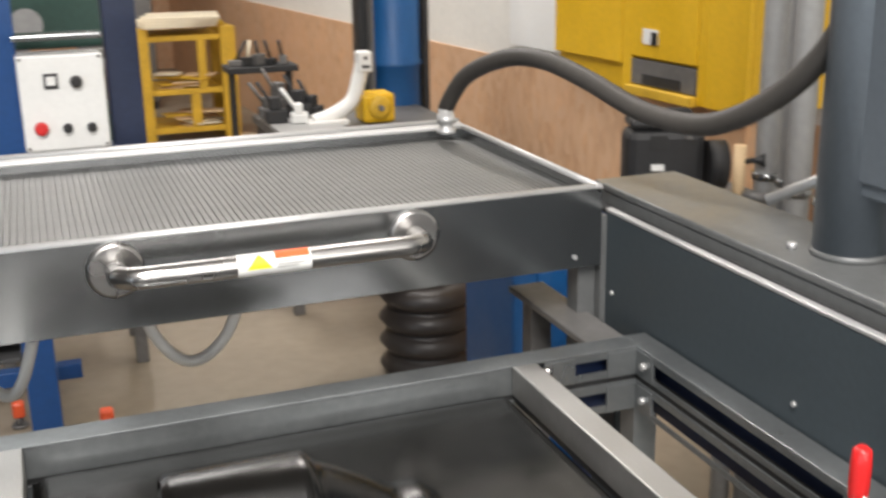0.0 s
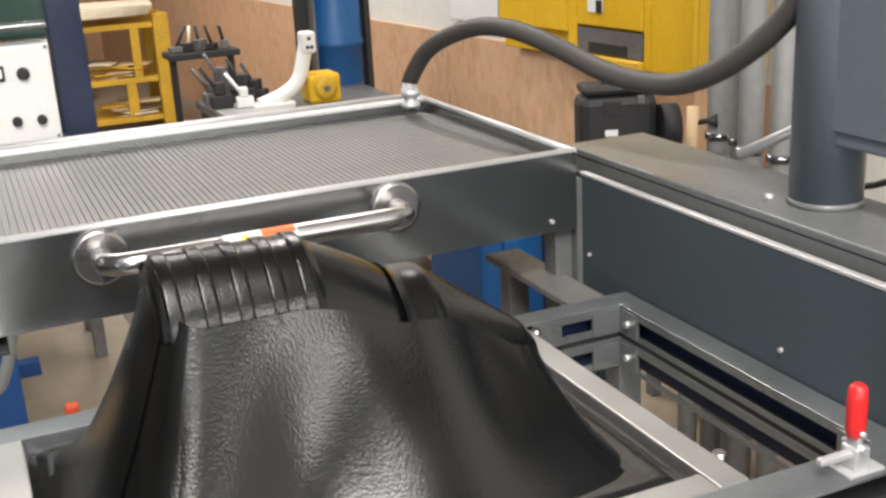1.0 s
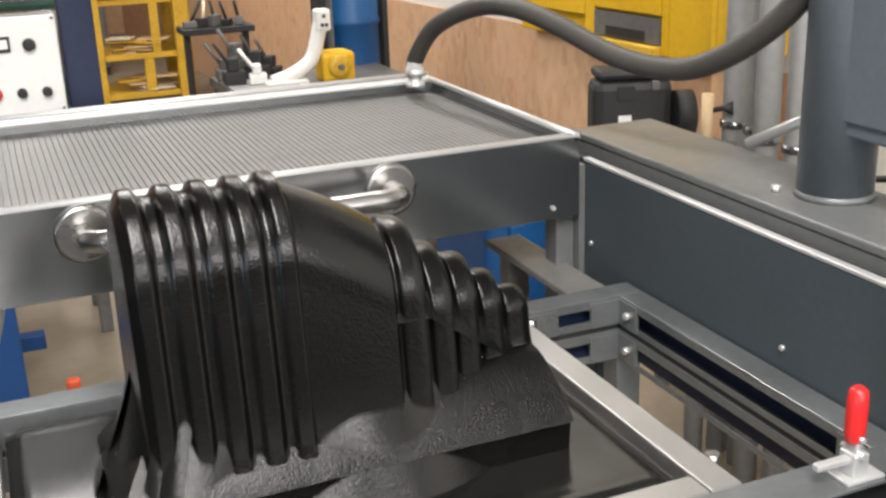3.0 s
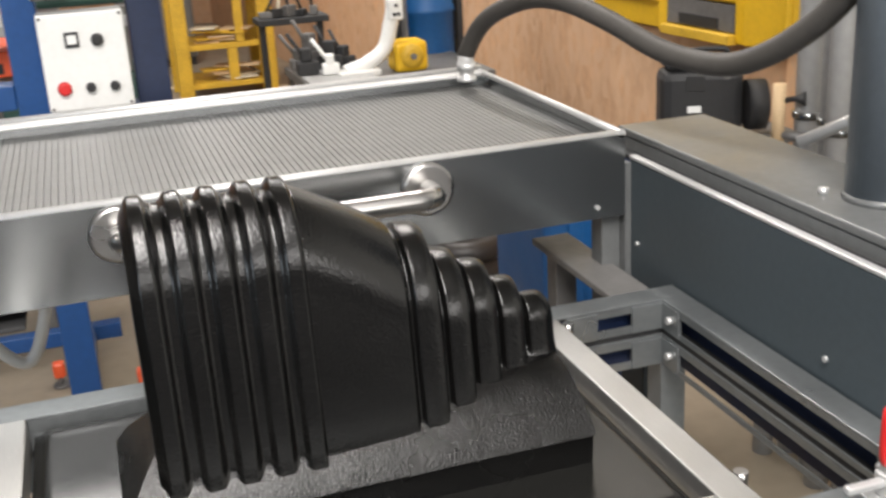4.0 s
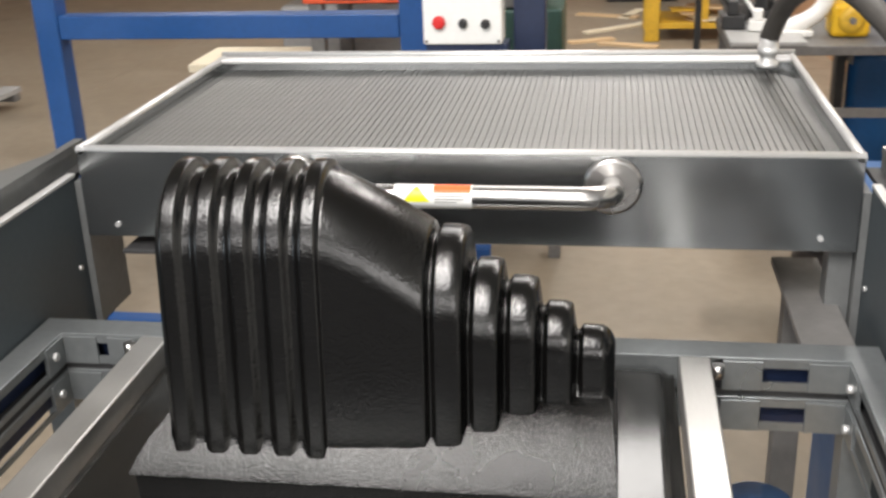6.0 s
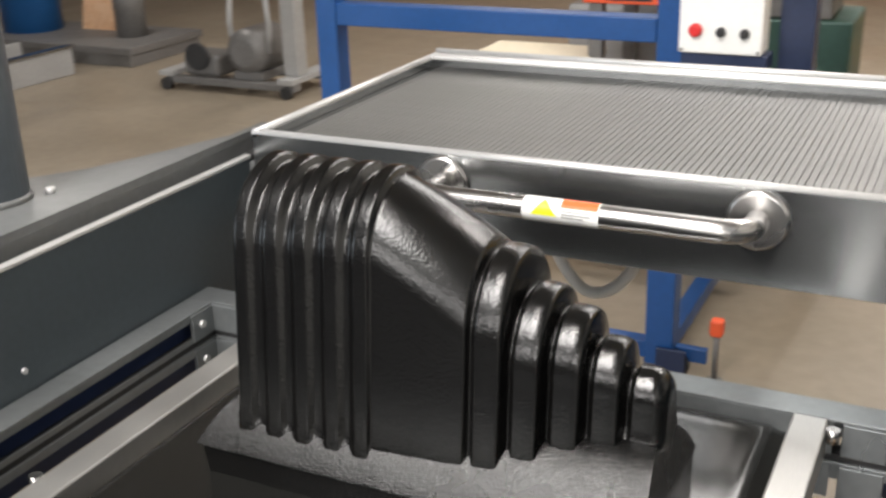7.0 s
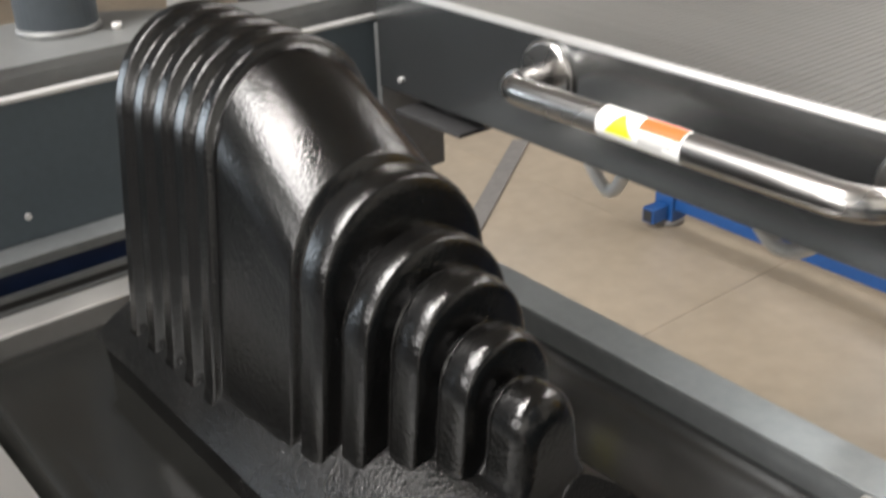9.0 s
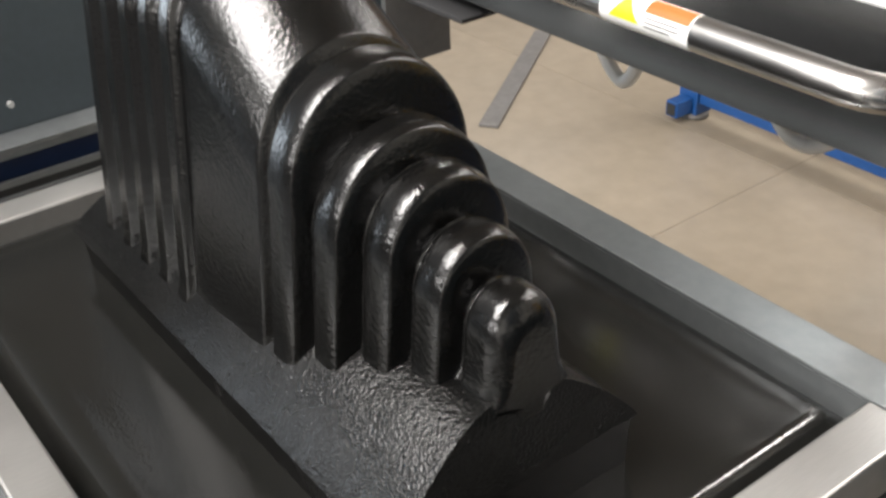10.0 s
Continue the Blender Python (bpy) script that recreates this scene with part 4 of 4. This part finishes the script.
def yellow_rack():
    cx, cy = 1.46, 8.0
    r = thing("yellow_rack", "worn yellow steel rack holding scrap boards", "rack", (cx, cy, FL))
    for x in (-0.37, 0.33):
        for y in (-0.28, 0.3):
            part("upright", boxed(x - 0.06, x + 0.06, y - 0.045, y + 0.045, 0, 0.97, 0.006), M_YELLOW2, r)
    for z in (0.1, 0.42, 0.86):
        part("shelf", boxed(-0.308, 0.268, -0.3, 0.32, z, z + 0.045, 0.004), M_YELLOW2, r)
    part("post", boxed(0.0, 0.08, -0.3, -0.24, 0.146, 0.419, 0.004), M_YELLOW2, r)
    part("post", boxed(0.08, 0.15, -0.3, -0.24, 0.466, 0.859, 0.004), M_YELLOW2, r)
    part("side_sheet", boxed(0.392, 0.41, -0.25, 0.3, 0.1, 0.95, 0.003), M_YELLOW2, r)
    rng = random.Random(4)
    for i in range(18):
        z = FL + (0.146 if i % 2 else 0.466) + 0.014 * (i // 2)
        w = rng.uniform(0.08, 0.16)
        o = thing("offcut", "pale offcut of board lying on the rack", "offcut", (cx + rng.uniform(-0.16, 0.14), cy + rng.uniform(-0.22, -0.05), z), rng.uniform(-30, 30), group="offcuts on the rack")
        part("board", boxed(-w, w, -0.08, 0.08, 0, 0.013, 0.001), rng.choice((M_WOOD, M_CREAM, M_YELLOW2)), o)
    for i in range(4):
        o = thing("cardboard_sheet", "pale sheet lying on top of the rack", "sheet", (cx - 0.08 + 0.03 * i, cy - 0.04, FL + 0.972 + i * 0.021), 5 - 4 * i, group="sheets on the rack")
        part("sheet", boxed(-0.3, 0.3, -0.32, 0.3, 0, 0.019, 0.001), M_CREAM, o)
    for i, (x, y, a, l) in enumerate(((0.85, 8.3, 40, 0.4), (0.72, 8.9, -20, 0.3), (0.95, 9.0, 70, 0.25), (0.6, 7.7, 25, 0.2), (2.05, 7.7, 120, 0.3), (0.9, 7.5, 160, 0.25))):
        o = thing("floor_offcut", "pale strip of board lying on the floor", "offcut", (x, y, FL), a, group="offcuts on the floor")
        part("strip", boxed(-l, l, -0.05, 0.05, 0, 0.018, 0.001), M_CREAM if i % 2 == 0 else M_WOOD, o)


def work_bench():
    b = thing("work_bench", "low steel work bench with a worn grey top", "bench", (1.62, 3.5, 0))
    part("top", boxed(-0.36, 0.5, -0.3, 0.4, 0.47, 0.51, 0.004), M_IRON, b)
    part("top", boxed(-0.36, -0.05, -0.31, 0.2, 0.512, 0.53, 0.004), M_GREYM, b)
    for x in (-0.32, 0.45):
        for y in (-0.26, 0.36):
            part("leg", boxed(x - 0.025, x + 0.025, y - 0.025, y + 0.025, FL, 0.469, 0.003), M_IRON, b)
    part("rail", boxed(-0.3, 0.43, -0.27, -0.25, 0.2, 0.24, 0.002), M_IRON, b)
    # a white arm-shaped tool
    w = thing("bench_jig", "white painted curved jig standing on the bench", "jig", (1.62, 3.42, 0.512))
    bm = bmesh.new()
    tube(bm, spline([(-0.16, 0, 0.02), (-0.06, 0, 0.05), (0.03, 0, 0.11), (0.07, 0.0, 0.22), (0.09, 0, 0.3)], 8), 0.035, 12)
    part("arm", bm, M_WHITE, w)
    part("head", boxed(0.055, 0.125, -0.045, 0.03, 0.24, 0.34, 0.012), M_WHITE, w)
    # raised black discs in place of the shaded inside of holes
    for x, z in ((0.08, 0.27), (0.1, 0.27), (0.09, 0.31)):
        part("hole_shade", tubed([(x, -0.047, z), (x, -0.05, z)], 0.009, 10), M_INK_SHADE, w)
    part("foot", boxed(-0.2, 0.0, -0.05, 0.05, 0.0, 0.03, 0.008), M_WHITE, w)
    p = thing("yellow_pump", "yellow cast motor with round face on the bench", "motor", (1.77, 3.42, 0.512))
    part("body", boxed(-0.08, 0.08, -0.05, 0.1, 0.0, 0.14, 0.02), M_YELLOW, p)
    part("face", tubed([(0, -0.051, 0.075), (0, -0.065, 0.075), (0, -0.07, 0.075)], [0.055, 0.055, 0.03], 20), M_YELLOW2, p)
    part("shaft", tubed([(0, -0.07, 0.075), (0, -0.09, 0.075)], 0.014, 12), M_IRON, p)
    rng = random.Random(9)
    for i, (x, y, z, sx, sz, m) in enumerate(((1.30, 3.5, 0.532, 0.05, 0.12, M_DARK), (1.40, 3.45, 0.532, 0.04, 0.09, M_WHITE), (1.44, 3.6, 0.532, 0.06, 0.13, M_DARK),
                                              (1.36, 3.7, 0.532, 0.05, 0.16, M_IRON), (1.50, 3.6, 0.532, 0.045, 0.1, M_DARK), (1.29, 3.65, 0.532, 0.04, 0.1, M_IRON))):
        t = thing("bench_tool", "small dark machine part lying on the bench", "tool", (x, y, z), rng.uniform(-40, 40), "tools on the bench")
        part("body", boxed(-sx, sx, -0.04, 0.04, 0, sz * 0.5, 0.006), m, t)
        part("head", boxed(-sx * 0.6, sx * 0.4, -0.03, 0.03, sz * 0.5 + 0.001, sz, 0.006), m, t)
        part("stick", tubed([(0, 0, sz * 0.5), (-0.08, 0.02, sz + 0.07)], 0.009, 8), m, t)
    g = thing("bench_rack", "dark open steel tool rack behind the bench", "tool rack", (1.35, 3.95, 0))
    part("shelf", boxed(-0.2, 0.15, -0.1, 0.1, 0.72, 0.75, 0.003), M_DARK, g)
    for x in (-0.17, 0.12):
        part("post", boxed(x - 0.015, x + 0.015, -0.02, 0.02, FL, 0.719, 0.002), M_DARK, g)
    for i in range(5):
        t = thing("rack_tool", "dark hand tool on the tool rack", "tool", (1.2 + 0.06 * i, 3.93, 0.752), 20 * i, "tools on the rack")
        part("head", boxed(-0.035, 0.035, -0.02, 0.02, 0, 0.03 + 0.012 * (i % 3), 0.004), M_DARK if i % 2 else M_IRON, t)
        part("stick", tubed([(0, 0, 0.02), (0.06 - 0.03 * i, 0.02, 0.12)], 0.008, 8), M_CREAM if i == 1 else M_DARK, t)


def drum():
    d = thing("blue_drum", "tall blue plastic drum in a dark steel frame", "drum", (2.03, 3.95, 0))
    bm = bmesh.new()
    tube(bm, [(0, 0, z) for z in (FL, FL + 0.02, 0.3, 0.31, 0.33, 0.34, 0.7, 0.71, 0.73, 0.74, 1.15, 1.2)], [0.13, 0.14, 0.14, 0.148, 0.148, 0.14, 0.14, 0.148, 0.148, 0.14, 0.14, 0.1], 28)
    part("barrel", bm, M_BLUEDRUM, d)
    part("side_frame", boxed(-0.2, -0.155, -0.05, 0.05, FL, 1.4, 0.003), M_DARK, d)
    part("side_frame", boxed(0.155, 0.185, -0.05, 0.05, FL, 1.4, 0.003), M_DARK, d)
    part("side_plate", boxed(-0.153, -0.145, -0.15, 0.05, 0.3, 1.3, 0.001), M_IRON, d)


def left_background():
    g = thing("green_lathe", "dark green machine tool with pale fittings", "machine tool", (0.30, 3.1, 0))
    part("bed", boxed(-0.3, 0.28, -0.2, 0.2, 0.25, 0.72, 0.01), M_GREEN, g)
    for x in (-0.27, 0.25):
        for y in (-0.17, 0.17):
            part("leg", boxed(x - 0.025, x + 0.025, y - 0.025, y + 0.025, FL, 0.249, 0.004), M_IRON, g)
    part("head", boxed(-0.2, 0.25, -0.15, 0.2, 0.98, 1.35, 0.02), M_GREEN, g)
    part("slide", boxed(-0.32, 0.28, -0.22, 0.2, 0.90, 0.94, 0.005), M_GREYM, g)
    part("saddle", boxed(-0.1, 0.2, -0.18, 0.15, 0.721, 0.899, 0.01), M_IRON, g)
    part("wheel", tubed([(-0.05, -0.22, 1.08), (-0.05, -0.2, 1.08)], 0.06, 20), M_GREYM, g)
    c = thing("steel_cupboard", "dark grey steel cupboard by the far wall", "cupboard", (1.05, 10.0, FL))
    part("body", boxed(-0.36, 0.36, -0.3, 0.3, 0.08, 2.0, 0.008), M_IRON, c)
    part("door", boxed(-0.34, -0.004, -0.318, -0.302, 0.12, 1.96, 0.004), M_IRON, c)
    part("door", boxed(0.004, 0.34, -0.318, -0.302, 0.12, 1.96, 0.004), M_IRON, c)
    part("plinth", boxed(-0.34, 0.34, -0.28, 0.28, 0.0, 0.079, 0.002), M_DARK, c)
    p = thing("orange_pallet_truck", "orange painted steel pallet frame", "pallet frame", (-0.18, 3.2, 0))
    part("deck", boxed(-0.35, 0.28, -0.1, 0.5, 0.72, 0.82, 0.006), M_ORANGE, p)
    # slots are dark plates on the deck's front, their shade put into colour
    part("slot", boxed(-0.25, -0.05, -0.106, -0.101, 0.735, 0.785, 0), M_DARK, p)
    part("slot", boxed(0.02, 0.2, -0.106, -0.101, 0.735, 0.775, 0), M_DARK, p)
    for x in (-0.3, 0.23):
        part("leg", boxed(x - 0.03, x + 0.03, -0.08, -0.02, FL, 0.719, 0.003), M_IRON, p)
        part("leg", boxed(x - 0.03, x + 0.03, 0.42, 0.48, FL, 0.719, 0.003), M_IRON, p)
    q = thing("grey_mill", "light grey machine tool with stacked tables", "machine tool", (-0.35, 4.1, 0))
    part("base", boxed(-0.5, 0.5, -0.3, 0.3, FL, 0.6, 0.02), M_GREYM, q)
    part("table", boxed(-0.7, 0.6, -0.32, 0.3, 0.86, 0.93, 0.008), M_GREYM, q)
    part("knee", boxed(-0.3, 0.3, -0.25, 0.25, 0.601, 0.859, 0.01), M_IRON, q)
    part("column", boxed(-0.3, 0.4, 0.0, 0.4, 0.931, 1.9, 0.03), M_GREYM, q)
    # motor carriage on the floor
    m = thing("compressor", "grey compressor with a round motor on a wheeled frame", "compressor", (-3.67, 5.05, FL))
    part("frame_rail", boxed(-0.75, 0.38, -0.1, -0.02, 0.05, 0.10, 0.004), M_IRON, m)
    part("frame_rail", boxed(-0.75, 0.38, 0.35, 0.43, 0.05, 0.10, 0.004), M_IRON, m)
    part("cross_rail", boxed(-0.80, -0.68, -0.12, 0.45, 0.101, 0.14, 0.004), M_GREYM, m)
    part("cross_rail", boxed(0.25, 0.38, -0.12, 0.45, 0.101, 0.14, 0.004), M_GREYM, m)
    for x in (-0.74, 0.32):
        part("castor", tubed([(x, -0.13, 0.045), (x, -0.09, 0.045)], 0.045, 16), M_DARK, m)
    bm = bmesh.new()
    tube(bm, [(-0.05, -0.08, 0.3), (-0.05, -0.04, 0.3), (-0.05, 0.0, 0.3), (-0.05, 0.3, 0.3), (-0.05, 0.34, 0.3)], [0.1, 0.16, 0.17, 0.17, 0.1], 28)
    part("motor", bm, M_IRON, m)
    part("saddle", boxed(-0.17, 0.08, -0.05, 0.3, 0.1, 0.16, 0.005), M_IRON, m)
    for x in (-0.2, 0.14):
        part("yoke", tubed([(x * 0.9, 0.0, 0.3), (x, 0, 0.5), (x * 0.8, 0.0, 0.85)], 0.02, 10), M_GREYM, m)
    part("mast", boxed(0.24, 0.36, 0.0, 0.12, 0.141, 0.95, 0.006), M_GREYM, m)
    part("pump", boxed(-0.62, -0.3, -0.05, 0.25, 0.101, 0.26, 0.03), M_IRON, m)
    part("belt_guard", tubed([(-0.47, -0.08, 0.25), (-0.47, -0.051, 0.25)], 0.1, 24), M_DARK, m)
    # low platform with a blue drum and boards
    w = thing("low_platform", "dusty grey low platform with raised edge", "platform", (-6.1, 5.9, FL))
    part("deck", boxed(-0.9, 0.9, -0.45, 0.5, 0.10, 0.16, 0.006), M_IRON, w)
    part("skirt", boxed(-0.88, 0.88, -0.43, 0.48, 0, 0.099, 0.004), M_IRON, w)
    for x, r, z, mm, nm in ((-6.75, 0.26, 0.7, M_BLUEDRUM, "blue_barrel"), (-5.6, 0.13, 0.45, M_IRON, "grey_canister")):
        d = thing(nm, "round container standing on the platform", "barrel", (x, 5.95, FL + 0.16))
        bm = bmesh.new()
        tube(bm, [(0, 0, 0), (0, 0, z * 0.5), (0, 0, z * 0.52), (0, 0, z * 0.95), (0, 0, z)], [r, r, r * 1.04, r, r * 0.7], 24)
        part("shell", bm, mm, d)
    o = thing("leaning_board", "pale orange chipboard sheet leaning on the platform", "board", (-6.1, 6.1, FL + 0.16))
    part("sheet", boxed(-0.2, 0.2, -0.01, 0.01, 0, 0.7, 0.002, m=pose(0, 0, 0, -12)), M_OSB, o)
    t = thing("steel_trough", "long grey steel trough lying on the floor", "trough", (-5.85, 4.25, FL), 88)
    part("wall", boxed(-0.9, 0.9, -0.3, -0.27, 0, 0.22, 0.004), M_GREYM, t)
    part("wall", boxed(-0.9, 0.9, 0.27, 0.3, 0, 0.22, 0.004), M_GREYM, t)
    part("bottom", boxed(-0.9, 0.9, -0.269, 0.269, 0, 0.02, 0.002), M_IRON, t)
    part("edge", boxed(-0.92, 0.92, -0.33, -0.26, 0.221, 0.235, 0.003), M_GALV, t)
    b = thing("waste_bin", "grey plastic waste bin with a dark rag inside", "bin", (-4.55, 2.4, FL))
    bm = bmesh.new()
    tube(bm, [(0, 0, 0), (0, 0, 0.02), (0, 0, 0.6), (0, 0, 0.605), (0, 0, 0.70), (0, 0, 0.701), (0, 0, 0.6)], [0.17, 0.18, 0.22, 0.235, 0.235, 0.215, 0.2], 28)
    part("shell", bm, M_BIN, b)
    part("grip", boxed(0.18, 0.25, -0.06, 0.06, 0.54, 0.56, 0.004), M_BIN, b)
    bm = bmesh.new()
    bmesh.ops.create_icosphere(bm, subdivisions=3, radius=0.17)
    for v in bm.verts:
        v.co = Vector((v.co.x, v.co.y, v.co.z * 0.8 + 0.69)) + v.co * 0.35 * noise.noise(v.co * 14)
    part("rag", bm, M_DARK, b, "crumpled dark rag", True)
    u = thing("steel_post", "light grey square steel post beside the bin", "post", (-4.72, 1.97, FL), 42)
    part("shaft", boxed(-0.11, 0.11, -0.09, 0.09, 0.012, 2.2, 0.006), M_GREYM, u)
    part("foot_plate", boxed(-0.16, 0.16, -0.14, 0.14, 0.0, 0.011, 0.002), M_GREYM, u)
    k = thing("board_box", "cream board lying on a low wooden crate", "crate", (-0.74, 3.15, 0))
    part("top", boxed(-0.28, 0.24, -0.18, 0.2, 0.455, 0.49, 0.003), M_CREAM, k)
    part("side", boxed(-0.26, 0.22, -0.16, -0.14, FL, 0.454, 0.002), M_WOOD, k)
    part("side", boxed(-0.26, 0.22, 0.16, 0.18, FL, 0.454, 0.002), M_WOOD, k)
    part("side", boxed(0.2, 0.22, -0.139, 0.159, FL, 0.454, 0.002), M_WOOD, k)
    part("side", boxed(-0.26, -0.24, -0.139, 0.159, FL, 0.454, 0.002), M_WOOD, k)


def below_machine():
    f = thing("floor_bar", "flat grey steel bar lying on the floor", "bar", (-1.72, 1.72, FL), 126)
    part("bar", boxed(-0.45, 0.45, -0.035, 0.035, 0, 0.012, 0.002), M_IRON, f)
    k = thing("stop_bracket", "dark steel bracket under the heater edge", "bracket", (0.12, 0.0, 0.845))
    part("plate", boxed(-0.06, 0.075, -0.02, 0.12, 0.0, 0.006, 0.001), M_DARK, k)
    part("rib", boxed(-0.02, 0.02, 0.02, 0.12, 0.006, 0.0195, 0.001), M_DARK, k)
    s = thing("bellows_stack", "stack of dark brown corrugated rubber bellows", "bellows", (1.64, 2.38, FL))
    prof = []
    for i in range(4):
        prof += [(0.098 * i + 0.005, 0.165), (0.098 * i + 0.045, 0.198), (0.098 * i + 0.085, 0.165), (0.098 * i + 0.092, 0.145)]
    bm = bmesh.new()
    tube(bm, [(0, 0, z) for z, r in prof], [r for z, r in prof], 28)
    part("bellows", bm, material("brown_rubber", (0.028, 0.023, 0.021), 0.5, 0, 60, 0.2, 0.1), s, "", True)
    part("lid", boxed(-0.45, 0.05, -0.09, 0.09, 0.388, 0.44, 0.008), M_DARK, s)
    b = thing("blue_tank", "bright blue plastic tank behind the frame", "tank", (1.42, 0.95, FL))
    part("body", boxed(-0.10, 0.24, -0.14, 0.2, 0.0, 0.95, 0.014), M_BLUEDRUM, b)
    part("rib", boxed(-0.04, 0.0, -0.152, -0.141, 0.1, 0.92, 0.004), M_BLUEDRUM, b)
    part("lid", boxed(-0.11, 0.25, -0.15, 0.21, 0.951, 0.985, 0.008), M_BLUEDRUM, b)
    n = thing("guide_post", "navy painted steel post beside the beam", "post", (1.36, 0.72, FL))
    part("post", boxed(0.1, 0.16, -0.03, 0.03, 0, 1.12, 0.003), M_NAVY, n)
    g = thing("guide_plate", "dark dusty steel guide plate behind the frame", "plate", (1.07, 0.03, 0.765))
    part("plate", boxed(-0.035, 0.035, -0.15, 0.17, 0, 0.012, 0.002), M_IRON, g)
    part("post", boxed(-0.02, 0.02, 0.1, 0.14, FL - 0.765, -0.001, 0.002), M_IRON, g)
    h = thing("air_hose", "white flexible air hose hanging in a loop", "hose", (0.3, 0.3, 0.866))
    part("hose", tubed(spline([(-0.26, 0, 0.0), (-0.2, 0, -0.14), (-0.14, 0, -0.2), (-0.1, 0, -0.12), (-0.08, 0, 0.0)], 8), 0.0105, 12), M_PVC, h, "", True)
    part("hose", tubed(spline([(0.07, 0, 0.0), (0.10, 0, -0.12), (0.16, 0, -0.185), (0.23, 0, -0.14), (0.28, 0, 0.0)], 8), 0.0105, 12), M_PVC, h, "", True)
    w = thing("plywood_offcut", "pale plywood board standing below the frame", "board", (1.03, -0.42, FL))
    part("board", boxed(-0.02, 0.0, -0.25, 0.16, 0, 0.93, 0.002, m=pose(0, 0, 0, 0, 4)), M_WOOD, w)
    w = thing("plywood_strip", "cream plywood strip standing below the frame", "board", (0.985, -0.60, FL))
    part("board", boxed(-0.012, 0.0, -0.07, 0.12, 0, 0.88, 0.002, m=pose(0, 0, 0, 0, 3)), M_CREAM, w)
    w = thing("brown_block", "dark brown wooden block below the frame", "block", (1.0, -0.2, FL))
    part("block", boxed(-0.05, 0.05, -0.05, 0.04, 0, 0.84, 0.004), material("brown_wood", (0.14, 0.07, 0.035), 0.6, 0, 30, 0.25, 0.2, 3, 0.1, (12, 12, 1)), w)
    c = thing("blue_bucket", "blue plastic bucket below the frame", "bucket", (1.0, -0.08, 0.0))
    bm = bmesh.new()
    tube(bm, [(0, 0, 0.3), (0, 0, 0.31), (0, 0, 0.5), (0, 0, 0.51)], [0.04, 0.045, 0.052, 0.05], 20)
    part("shell", bm, M_BLUEDRUM, c, "", True)
    part("stand", boxed(-0.045, 0.045, -0.045, 0.045, FL, 0.299, 0.003), M_WOOD, c)


blue_machine()
control_panel()
cabinet()
wall_pipes()
tool_case()
yellow_rack()
work_bench()
drum()
left_background()
below_machine()


# ---- what moves: the mould lifts the softened sheet, then the vacuum draws it in ----
RISE = ((0, -0.288), (0.1, -0.265), (0.2, -0.235), (0.3, -0.202), (0.4, -0.182), (0.5, -0.155), (0.6, -0.124), (0.8, -0.072), (1.0, -0.045), (1.25, -0.026), (1.5, -0.018),
        (2.0, -0.011), (2.5, -0.003), (2.7, -0.001), (3.0, 0), (3.3, 0), (3.6, 0), (3.8, 0), (10, 0))
DRAW = ((0, 0, 0, 0), (1.5, 0, 0, 0), (2.0, 0.004, 0.002, 0), (2.5, 0.036, 0.006, 0), (2.7, 0.05, 0.01, 0), (3.0, 0.11, 0.02, 1), (3.3, 0.22, 0.03, 3),
        (3.6, 0.36, 0.035, 5), (3.8, 0.40, 0.035, 5), (10, 0.40, 0.035, 5))
CAP = ((0, -0.005), (0.4, -0.004), (0.8, 0.0), (1.0, 0.0008), (1.5, 0.002), (2.0, 0.004), (2.5, 0.010), (2.7, 0.018), (3.3, 0.12), (3.7, 0.25), (10, 0.25))
LIFT = ((0, -0.026), (0.3, -0.024), (0.6, -0.012), (1.0, 0.0), (10, 0.0))


def along(rows, t, k):
    for a, b in zip(rows, rows[1:]):
        if t <= b[0]:
            f = (t - a[0]) / (b[0] - a[0])
            return a[k] + (b[k] - a[k]) * f
    return rows[-1][k]


def motions():
    times = sorted({r[0] for r in RISE} | {r[0] for r in DRAW} | {r[0] for r in CAP})
    walk(hood, [(t, pose(0, 0, dz)) for t, dz in RISE])
    walk(cap, [(t, pose(0, 0, along(RISE, t, 1) - along(CAP, t, 1))) for t in times])
    walk(margin, [(t, pose(0, 0, dz)) for t, dz in LIFT])
    for ob, inward, hinge, widest in folds:
        rows = []
        axis = Vector((0, 0, 1)).cross(inward)
        for t in times:
            rise = along(RISE, t, 1)
            spread = radians(widest) * min(1, max(0, -rise - 0.012) / 0.15) - radians(along(DRAW, t, 3))
            turn = Matrix.Translation(hinge) @ Matrix.Rotation(spread, 4, axis) @ Matrix.Translation(-hinge)
            k = along(DRAW, t, 2)
            sink = along(DRAW, t, 1)
            rows.append((t, Matrix.Translation((inward.x * k, inward.y * k, rise - sink)) @ turn))
        walk(ob, rows)
    walk(web, [(t, pose(0, 0, along(RISE, t, 1) - along(DRAW, t, 1) * 0.5)) for t in times])


motions()
